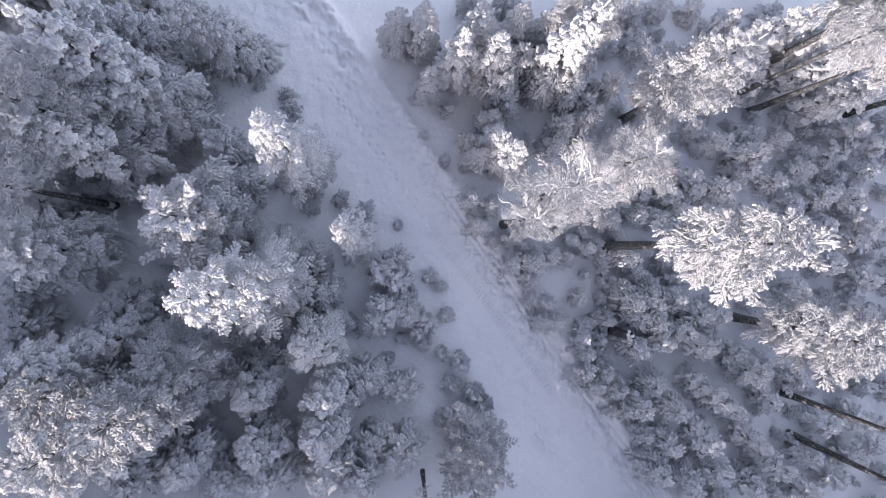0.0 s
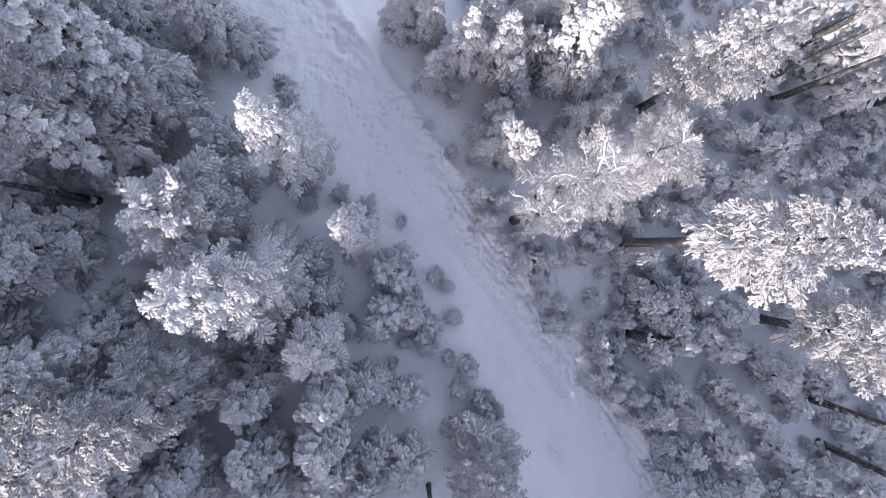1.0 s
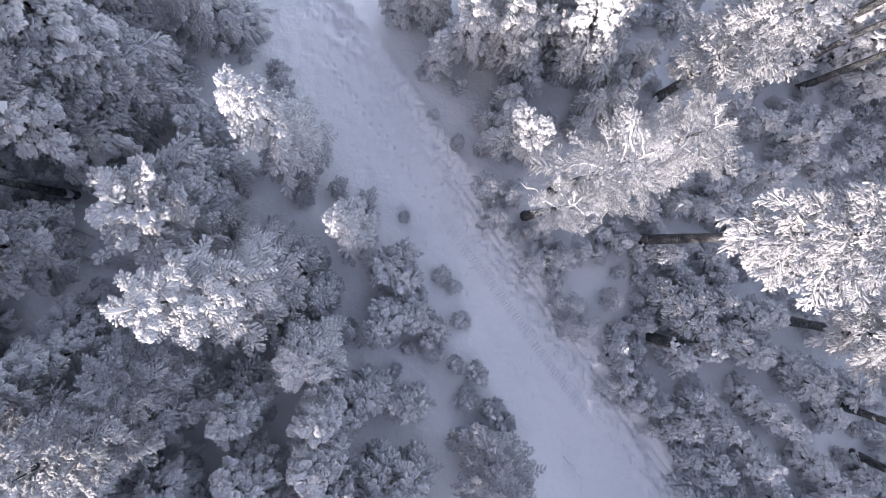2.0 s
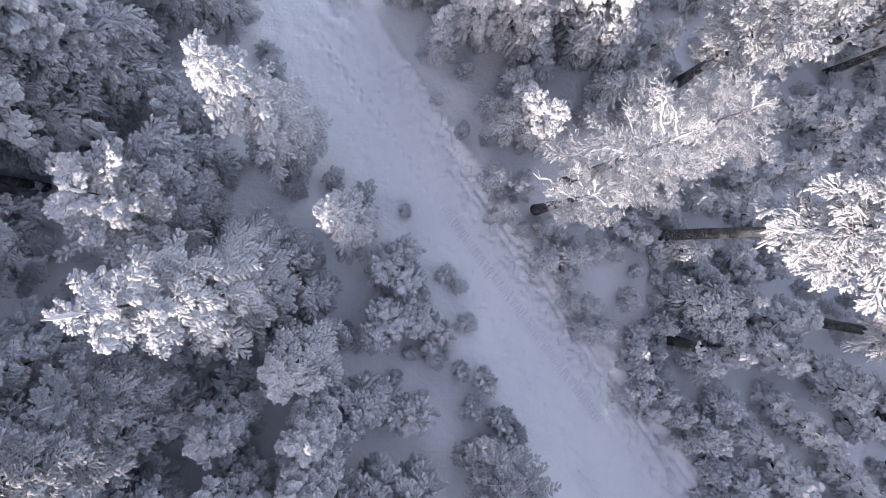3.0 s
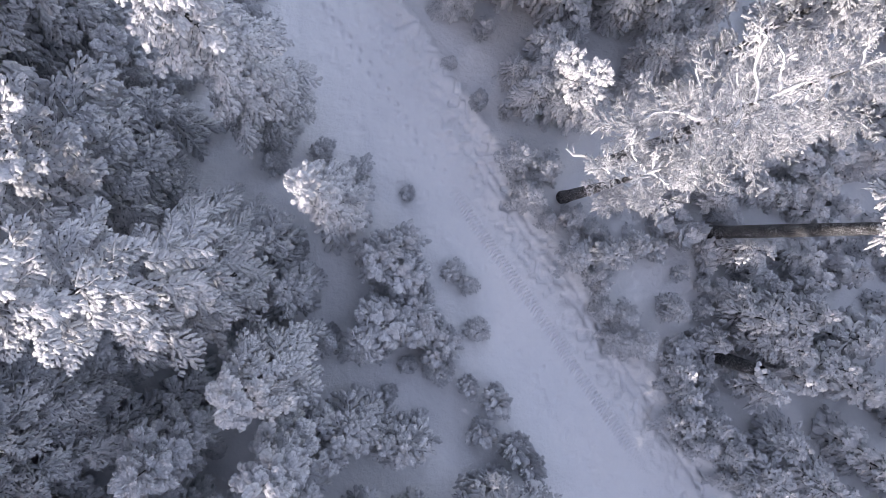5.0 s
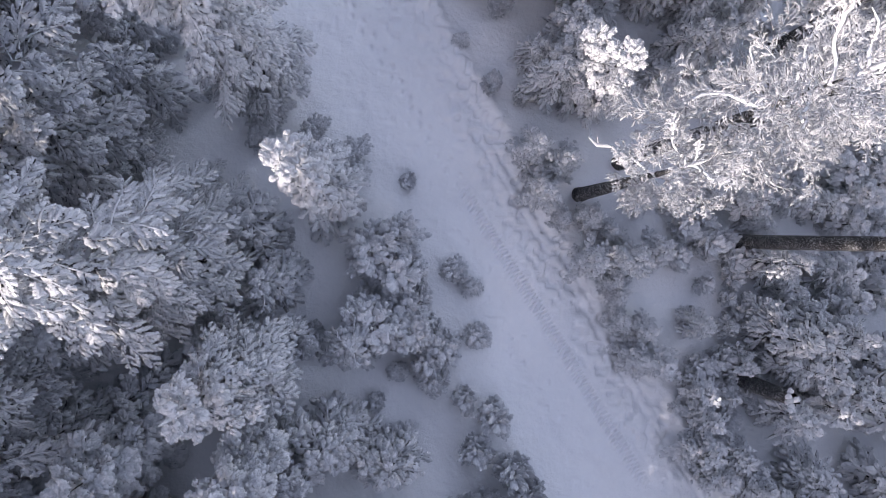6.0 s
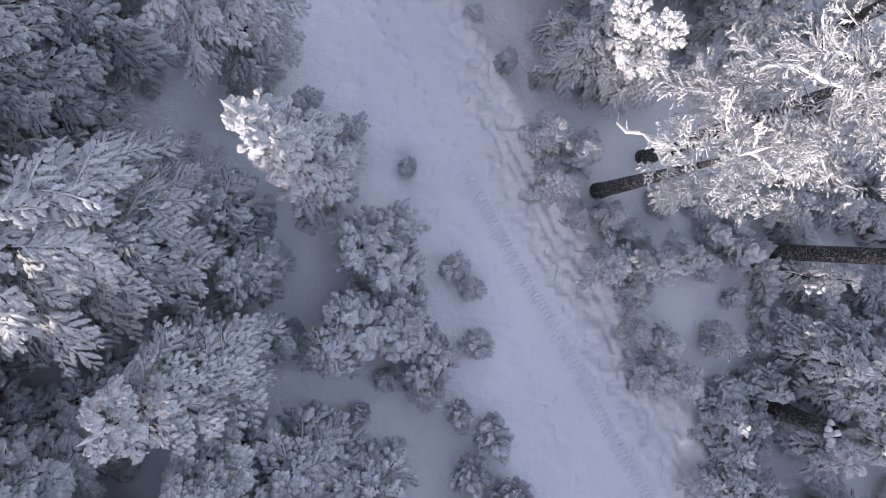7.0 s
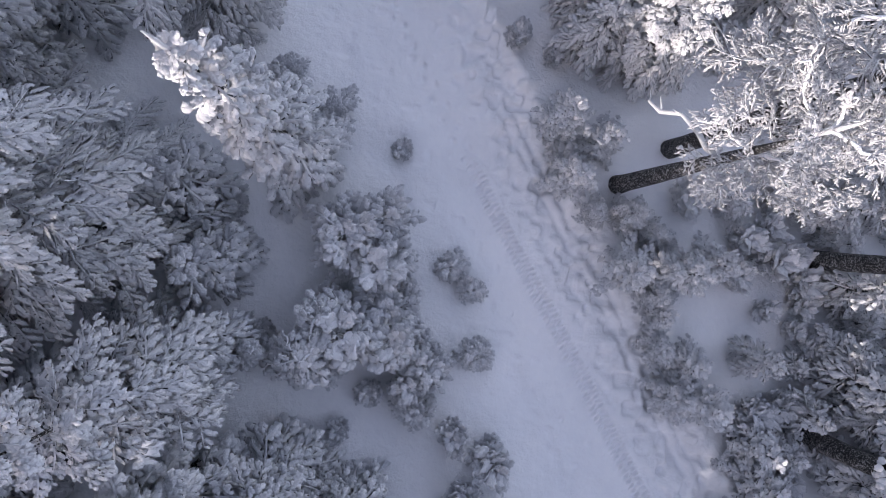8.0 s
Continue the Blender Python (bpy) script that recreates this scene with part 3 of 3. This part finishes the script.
LEANING_SPRUCES = [
    (-7.9, 11.1, 10.2, 1.7, -2.6, 0.3), (-6.3, -2.0, 14.6, 2.8, -1.1, 0.2),
]
SHRUBS_NEAR = [
    (2.63, 5.2, 0.9, 0.3), (3.82, 4.9, 0.7, 0.25),
]
LOW_CORNERS = [
    (-12.02, -10.38, 5, 1.4), (-8.31, -10.99, 4, 1.3), (16.63, -13.47, 3, 1.1), (14.62, -12.73, 3, 1.1),
    (30.96, -4.34, 3.5, 1.2), (29.02, -10.91, 4, 1.3), (25.12, -5.28, 3, 1.1), (27.45, -4.3, 3, 1.1),
    (29.18, -6.46, 3, 1.1), (24.97, -8.3, 3, 1.1), (23.52, -4.88, 3, 1.1),
]
LOW_EDGE = [
    (-18.91, 4.06, 3, 1.3), (-18.15, 2.35, 4, 1.3), (-18.11, -2.04, 3, 1.3), (-17.85, -3.55, 3, 1.3),
    (-17.72, -5.02, 3, 1.3), (-16.56, -9.87, 4, 1.4), (-15.81, -10.16, 4, 1.4), (-17.01, 3.21, 8, 1.8),
    (-15.17, -8.82, 8, 1.8), (15.95, 16.57, 3, 1.1), (18.13, 17.02, 3, 1.1), (20.78, 17.11, 3, 1.1),
    (13.01, 16.02, 3, 1), (23.91, 16.79, 3, 1.1), (27.31, 17.59, 3, 1.1),
]
EDGE_SPRUCES = [
    (4.07, 2.88, 3.33, 0.95), (5.4, 2.58, 2.61, 0.89), (4.66, 1.39, 2.14, 0.95), (5.51, 0.54, 1.19, 0.59),
    (6.52, 0.58, 2.02, 0.77), (7.34, 0.18, 1.66, 0.65), (7.9, -0.33, 1.43, 0.59), (6.53, -0.98, 2.38, 0.95),
    (7.4, -1.58, 1.78, 0.71), (7.63, -2.14, 1.43, 0.65), (7.73, -2.95, 1.54, 0.71), (8.52, -3.25, 1.9, 0.82),
    (8.34, -4.21, 1.78, 0.89), (9.13, -4.32, 2.14, 1.01), (10.72, -5.32, 2.38, 0.95), (10.9, -6.16, 2.38, 0.95),
    (11.97, -5.47, 1.66, 0.82), (10.8, -7.09, 2.38, 0.95), (11.93, -7.28, 2.61, 0.95), (11.39, -7.98, 2.38, 0.95),
    (12.7, -8.14, 2.61, 0.95),
]
CORRIDOR_SHRUBS = [
    (11.29, -1.57, 0.7, 0.35), (12.37, -2.03, 0.6, 0.32), (12.99, -2.48, 0.8, 0.42), (11.4, -0.05, 1.2, 0.55),
    (12.2, 0.28, 0.8, 0.42), (10.95, -4.5, 1, 0.5), (11.81, -4.23, 1, 0.45), (8.56, 1.5, 1, 0.55),
    (10.49, 0.5, 1, 0.5), (10.19, -0.64, 0.9, 0.45), (12.45, -0.55, 1, 0.5), (12.59, -1.27, 0.7, 0.4),
    (13.26, -5.44, 0.9, 0.5), (12.18, -6.31, 0.7, 0.4), (11.31, 0.95, 0.9, 0.45),
]
SLOPE_PINES = [
    (7.87, -0.84, 3.2, 0.85), (9.14, -0.46, 2.3, 0.75), (10.63, -2.92, 2.5, 0.65), (12.47, -4.3, 2.2, 0.7),
    (13.55, -3.1, 4.7, 1), (14.89, -3.19, 4.7, 1.1), (14.14, -4.14, 3.8, 0.95), (15.31, -4.39, 3.9, 1.1),
    (13.84, -5.9, 3.6, 1), (15.61, -5.58, 3.6, 1.1), (16.85, -3.09, 3.5, 1.1), (13.51, -0.56, 4.1, 0.95),
    (13.54, -2.39, 2.7, 0.8), (15.6, -2.26, 2.5, 0.85), (16.91, -0.72, 2.9, 1), (17.5, -1.77, 2.7, 1),
    (9.86, 1.43, 1.6, 0.6), (11.46, 1.95, 1.7, 0.65), (11.53, 2.8, 2.2, 0.75), (12.92, 1.72, 3, 0.9),
    (13.57, 0.81, 2, 0.8), (14.95, 2.08, 3, 0.9), (13.8, 2.96, 2.4, 0.8), (16.43, 1.95, 3, 0.9),
]
SLOPE_PINES_MORE = [
    (18.12, 2.37, 3.2, 1), (17.89, 1.3, 2.4, 0.9), (19.24, 3.83, 3, 1), (17.37, 3.6, 3, 0.95),
    (15.44, 3.59, 2.8, 0.9), (15.49, -0.07, 2, 0.8), (18.8, 0.46, 2.4, 0.9), (16.94, -5.05, 4, 1.1),
    (18.06, -5.82, 4.2, 1.1), (18.37, -4.07, 4, 1.1), (12.28, -3.03, 1.2, 0.5), (14.74, -1.53, 2.2, 0.8),
]
RIDGE_PINES = [
    (6.02, 9.79, 5, 1.3), (8.61, 10.35, 5, 1.2), (10.36, 10.16, 5.5, 1.3), (12.22, 8.6, 4, 1.1),
    (14.29, 7.54, 2.6, 0.9), (9.97, 7.62, 4.6, 0.9), (9.37, 6.45, 3, 0.9), (16.59, 7.94, 0.9, 0.5),
    (20.03, 8.37, 2.5, 0.9), (22.34, 10.57, 2.2, 0.8), (5.44, 7.8, 3.5, 1), (7.09, 11.39, 6, 1.3),
    (11.4, 12.15, 6, 1.3), (13.57, 10.76, 4.5, 1.2), (11.74, 6.58, 2.4, 0.8), (18.13, 6.2, 2.2, 0.8),
    (20.51, 6.99, 1.8, 0.7), (15.49, 5.59, 2.2, 0.8),
]
PUFF_TRACKSIDE = [
    (-1.58, -6.89, 3, 1.0), (-2.29, -7.62, 3, 1.0), (-0.66, -7.5, 2.4, 0.8), (-3.34, -8.03, 3, 1.0),
]


SPRUCE_LABEL = "tall spruce with snow-loaded boughs standing on the hillside"
PUFF_LABEL = "rounded conifer with thick puffs of snow on its boughs"
NEEDLE_LABEL = "large pine with long needles coated in white rime"
RIME_LABEL = "tall bare-stemmed pine with a rime-white crown"
YOUNG_LABEL = "young snow-dusted spruce beside the snow track"
SHRUB_LABEL = "small frosted shrub poking out of the snow"

seed = 10
for x, y, h, r in SPRUCES:
    seed += 1
    near_track = (abs(x + 6.2) < 1.3 and h > 12) or 4 < x < 8 or -5 < x < -4
    stand(make_tree("spruce_tree", "spruce", seed, h, r, SPRUCE_LABEL, "tree", "spruce trees", fine=1.55 if near_track else 1.1), x, y)
for x, y, h, r, dx, dy in LEANING_SPRUCES:
    seed += 1
    stand(make_tree("spruce_tree", "spruce", seed, h, r, SPRUCE_LABEL, "tree", "spruce trees", lean=(dx, dy), fine=1.75), x, y)
for x, y, h, r, bare in TALL_PINES:
    seed += 1
    stand(make_tree("pine_tree", "needle", seed, h, r, RIME_LABEL, "tree", "bare-stemmed pine trees", clear=bare, fine=1.15, stem=0.26), x, y)
for x, y, h, r in NEEDLE_PINES:
    seed += 1
    stand(make_tree("pine_tree", "needle", seed, h, r, NEEDLE_LABEL, "tree", "rimed pine trees", fine=1.05), x, y)
for x, y, h, r in SLIM_PINES:
    seed += 1
    stand(make_tree("snowy_pine", "puff", seed, h, r, PUFF_LABEL, "tree", "snow-laden conifers", dome=0.2, lean=(-0.05 * h, 0.03 * h), fine=1.15), x, y)
for x, y, h, r in PUFF_PINES:
    seed += 1
    stand(make_tree("snowy_pine", "puff", seed, h, r, PUFF_LABEL, "tree", "snow-laden conifers", fine=1.4 if r > 2.5 else 1.1), x, y)
for x, y, h, r, bare in RIME_PINES:
    seed += 1
    rime_pine = stand(make_tree("pine_tree", "rime", seed, h, r, RIME_LABEL, "tree", "bare-stemmed pine trees", clear=bare, stem=0.25), x, y)
    if h < 11:
        # the dead limb that hangs out over the track's edge
        path = np.array([(-0.1, -0.1, 7.0), (-0.35, 0.15, 6.75), (-0.32, 0.55, 6.2), (-0.55, 0.95, 5.8), (-0.9, 1.0, 5.5), (-1.1, 1.25, 5.25)])
        broken = part("broken_limb", mesh_of("broken_limb", *tubes(path[None], np.array([[0.075, 0.06, 0.07, 0.048, 0.06, 0.032]]), 6), RIME), rime_pine, "dead crooked limb thick with rime")
        for i, (a, b, c) in enumerate(((0.2, 0.25, 0.1), (-0.25, 0.02, 0.15), (-0.05, 0.3, 0.05), (0.05, 0.28, -0.1))):
            k = np.linspace(0, 1, 4)[:, None]
            prong = path[2 + i] + k * np.array([[a, b, c]]) + np.array([[0.02, -0.02, 0.0]]) * np.sin(k * 5)
            part("twig", mesh_of("twig", *tubes(prong[None], (0.036 * (1.15 - k.ravel()))[None], 5), RIME), broken)
for x, y, h, r in FAR_PINES:
    seed += 1
    stand(make_tree("pine_tree", "rime", seed, h, r, RIME_LABEL, "tree", "bare-stemmed pine trees", clear=0.62, fine=0.75), x, y)


def copies(rows, name, style, nominal, label, category, group, kinds=5, fine=1.0, dome=None):
    """Trees of one kind, drawn from a few grown forms, turned and scaled."""
    global seed
    forms = []
    rng = random.Random(len(rows) * 7 + kinds)
    for i, (x, y, h, r) in enumerate(rows):
        turn = rng.uniform(0, 6.28)
        if i < kinds:
            seed += 1
            made = make_tree(name, style, seed, *nominal, label, category, group, fine=fine, dome=dome)
            forms.append(made)
        else:
            made = copy_thing(forms[i % kinds], Matrix())
        stand(made, x, y, turn, (r / nominal[1], r / nominal[1], h / nominal[0]))


def split(rows):
    """Rows near the track, and those far down the slope."""
    return [r for r in rows if r[0] < 17], [r for r in rows if r[0] >= 17]


for rows, kinds, fine in zip(split(SLOPE_PINES + SLOPE_PINES_MORE + RIDGE_PINES + PUFF_PINES_LOW + PUFF_TRACKSIDE + LOW_CORNERS + LOW_EDGE + PUFF_RIGHT_A + PUFF_RIGHT_B + PUFF_RIGHT_C), (6, 5), (1.12, 0.62)):
    copies(rows, "snowy_pine", "puff", (3.8, 1.1), PUFF_LABEL, "tree", "snow-laden conifers", kinds, fine, 0.35)
copies(TOP_SPRUCES + CORNER_SPRUCES + BACK_SPRUCES + RIGHT_SPRUCES, "spruce_tree", "spruce", (9.0, 1.7), SPRUCE_LABEL, "tree", "spruce trees", 8, 0.72)
copies(CLUMPS, "snowy_bush", "clump", (2.3, 0.8), "bushy young conifer smothered in fluffy snow", "young tree", "snowy bushes beside the track", 6)
copies(YOUNG_LEFT + EDGE_SAPLINGS + EDGE_SPRUCES + SAPLINGS_RIGHT, "young_spruce", "young", (2.1, 0.7), YOUNG_LABEL, "young tree", "young spruces", 8)
copies(SHRUBS + SHRUBS_NEAR + CORRIDOR_SHRUBS, "shrub", "shrub", (0.9, 0.42), SHRUB_LABEL, "shrub", "small shrubs", 5)


def leaning_tree(x, y, h, r, dx, dy):
    global seed
    seed += 1
    made = make_tree("leaning_sapling", "puff", seed, h, r, "thin bare-stemmed sapling bent over by its snowy crown", "young tree", "leaning saplings", clear=0.45, lean=(dx, dy), fine=1.3, stem=0.05)
    return stand(made, x, y)


for row in ((-2.43, -5.06, 2.4, 0.8, 1.2, 1.3), (-3.3, -4.9, 1.6, 0.3, 0.7, 1.0), (-1.2, -3.6, 2.6, 0.7, -0.2, 0.5)):
    leaning_tree(*row)


def snag(x, y):
    """A broken trunk with a cap of snow on its splintered top."""
    ob = tagged(new("broken_snag"), "broken dark trunk with a cap of snow", "dead tree")
    z = np.array([-0.3, 0.3, 1.0, 1.9, 2.8, 3.3])
    path = np.stack([0.05 * np.sin(z), 0.04 * z, z], 1)
    verts, tris = tubes(path[None], np.array([[0.4, 0.34, 0.3, 0.27, 0.25, 0.2]]), 12)
    rng = np.random.default_rng(3)
    verts[-12:, 2] += rng.uniform(-0.15, 0.3, 12)
    part("trunk", mesh_of("trunk", verts, tris, BARK), ob)
    at = np.stack([rng.uniform(-0.3, 0.1, 9), rng.uniform(-0.15, 0.3, 9), rng.uniform(3.25, 3.5, 9)], 1)
    turn = rng.uniform(0, 6.28, 9)
    v, f = stamp(puff_template(), rng, at, np.stack([np.cos(turn), np.sin(turn), 0 * turn], 1), np.tile([0, 0, 1.0], (9, 1)), np.full(9, 0.22), np.full(9, 0.11), np.full(9, 0.09), 0.0, 0.1)
    part("snow_cap", mesh_of("snow_cap", v, f, PAD), ob, "bright cap of snow")
    stand(ob, x, y)


snag(13.1, -5.1)


def fallen_branch(x, y, x2, y2, girth, seed):
    """A dead branch half sunk in the snow, with side twigs, snow along its top."""
    rng = np.random.default_rng(seed)
    ob = tagged(new("fallen_branch"), "dead dark branch lying half buried in snow", "branch", "fallen branches")
    run = math.hypot(x2 - x, y2 - y)
    u = np.linspace(0, 1, 12)
    px, py = u * (x2 - x), u * (y2 - y)
    side = np.array([-(y2 - y), x2 - x]) / run
    wob = rng.normal(0, 0.03, 12) * run
    px, py = px + side[0] * wob, py + side[1] * wob
    ground = relief(px + x, py + y)
    path = np.stack([px, py, ground - ground[0] + 0.05 + 0.25 * np.sin(u * 3.1) + rng.normal(0, 0.03, 12)], 1)
    part("stem", mesh_of("stem", *tubes(path[None], (girth * (1.1 - u))[None], 6), LIMB), ob)
    for i in range(2, 11):
        turn = rng.uniform(0.5, 1.1) * (1 if i % 2 else -1)
        c, w = math.cos(turn), math.sin(turn)
        d = np.array([(x2 - x) * c - (y2 - y) * w, (x2 - x) * w + (y2 - y) * c]) / run * rng.uniform(0.4, 0.9)
        k = np.linspace(0, 1, 5)
        twig = path[i] + np.stack([d[0] * k, d[1] * k, 0.35 * k - 0.3 * k * k], 1)
        part("twig", mesh_of("twig", *tubes(twig[None], (girth * 0.4 * (1.1 - k))[None], 5), LIMB), ob)
    ob.location = (x, y, float(ground[0]))


fallen_branch(-12.0, -1.0, -16.3, -0.1, 0.07, 1)
fallen_branch(-18.1, -2.2, -18.2, -4.7, 0.06, 2)
fallen_branch(-10.3, -11.2, -9.4, -12.5, 0.06, 3)
fallen_branch(-16.5, 4.2, -18.5, 6.6, 0.06, 4)
fallen_branch(-18.62, -1.68, -17.47, -3.04, 0.06, 11)
fallen_branch(-17.77, -3.36, -17.81, -4.66, 0.06, 12)
fallen_branch(-17.82, -4.58, -18.26, -5.34, 0.06, 13)
fallen_branch(-16.27, 0.49, -14.07, -0.26, 0.06, 14)
fallen_branch(-13.52, -0.63, -11.45, -1.12, 0.06, 15)
fallen_branch(-14.99, 0.77, -12.29, -0.87, 0.06, 16)
fallen_branch(-16.81, 4.25, -17.51, 3.45, 0.06, 17)
fallen_branch(7.9, -10.8, 8.8, -12.1, 0.025, 5)


# low growth that fills the slope below the track
def understory():
    rng = random.Random(21)
    taken = [(x, y, r) for rows in (LOW_CORNERS, RIDGE_PINES, PUFF_RIGHT_A, PUFF_RIGHT_B, PUFF_RIGHT_C, EDGE_SAPLINGS, SAPLINGS_RIGHT) for x, y, h, r in rows]
    low, tall = [], []
    for _ in range(5000):
        x, y = rng.uniform(4, 40), rng.uniform(-15, 17)
        d = (x - 3.0 + 0.69 * y) * 0.823
        r = rng.uniform(0.55, 1.25)
        if d < 4.2 or (x < 18.5 and -7.9 < y < 6.0) or len(low) + len(tall) > 150 or any((x - a) ** 2 + (y - b) ** 2 < (0.72 * (r + c) + 0.2) ** 2 for a, b, c in taken):
            continue
        taken.append((x, y, r))
        (low if r < 0.8 else tall).append((x, y, r * rng.uniform(2.2, 3.2), r))
    return low, tall


LOW_GROWTH, TALL_GROWTH = understory()
for rows, fine in zip(split(LOW_GROWTH), (0.92, 0.45)):
    copies(rows, "young_spruce", "young", (1.8, 0.65), YOUNG_LABEL.replace("beside the snow track", "in the undergrowth"), "young tree", "young spruces", 4, fine)
for rows, fine in zip(split(TALL_GROWTH), (1.08, 0.7)):
    copies(rows, "snowy_pine", "puff", (2.6, 0.95), PUFF_LABEL, "tree", "snow-laden conifers", 4, fine, 0.4)


# the forest that goes on all round, unseen; uphill trees are added to cast shade
def forest():
    global seed
    rng = random.Random(5)
    unseen_spots, forms = [], []
    # tall: unseen trees added to keep sun off the crowns left of the track
    tall = [(-21, -15), (-23.5, -15.6), (-26, -16.2), (-28.5, -15), (-31.5, -14), (-24.5, -13.2), (-27, -12), (-25.5, -4), (-26.5, -8.5)]
    # first: unseen rows added to stop sun leaking onto the track
    first = [(-6, -18.5), (-3.5, -17), (-1, -18.8), (1.3, -17.2), (3.8, -18.9), (6.2, -17.4), (8.6, -18.8), (11, -17.6), (13.4, -18.9), (15.8, -17.5), (18.4, -18.6), (21, -17.5), (0.2, -21.3), (5, -21.4), (10, -21.5), (15, -21.2), (-9, -17)]
    unseen_spots += tall + first
    for _ in range(8000):
        if len(unseen_spots) >= 160:
            break
        uphill = len(unseen_spots) < 122
        x, y = (rng.uniform(-40, 36), rng.uniform(-42, -15.5)) if uphill else (rng.uniform(-50, 62), rng.uniform(-20, 45))
        if -24 < x < 43 and -15.5 < y < 19:
            continue
        if any((x - a) ** 2 + (y - b) ** 2 < 6.2 for a, b in unseen_spots):
            continue
        unseen_spots.append((x, y))
    for i, (x, y) in enumerate(unseen_spots):
        # heights set for the shade wanted; lower past x 9 so small tips catch sun
        h = rng.uniform(18, 20) if (x, y) in tall else rng.uniform(6.5, 8.5) if x > 9 and -20 < y < -15 else rng.uniform(8.5, 10.5) if (x, y) in first else rng.uniform(9.0, 13.5)
        r = h * rng.uniform(0.15, 0.2)
        turn = rng.uniform(0, 6.28)
        if i < 4:
            seed += 1
            made = make_tree("spruce_tree", "spruce", seed, 11.0, 1.9, SPRUCE_LABEL, "tree", "surrounding forest", fine=0.42, forked=False)
            forms.append(made)
        else:
            made = copy_thing(forms[i % 4], Matrix())
        stand(made, x, y, turn, (r / 1.9, r / 1.9, h / 11.0))


forest()
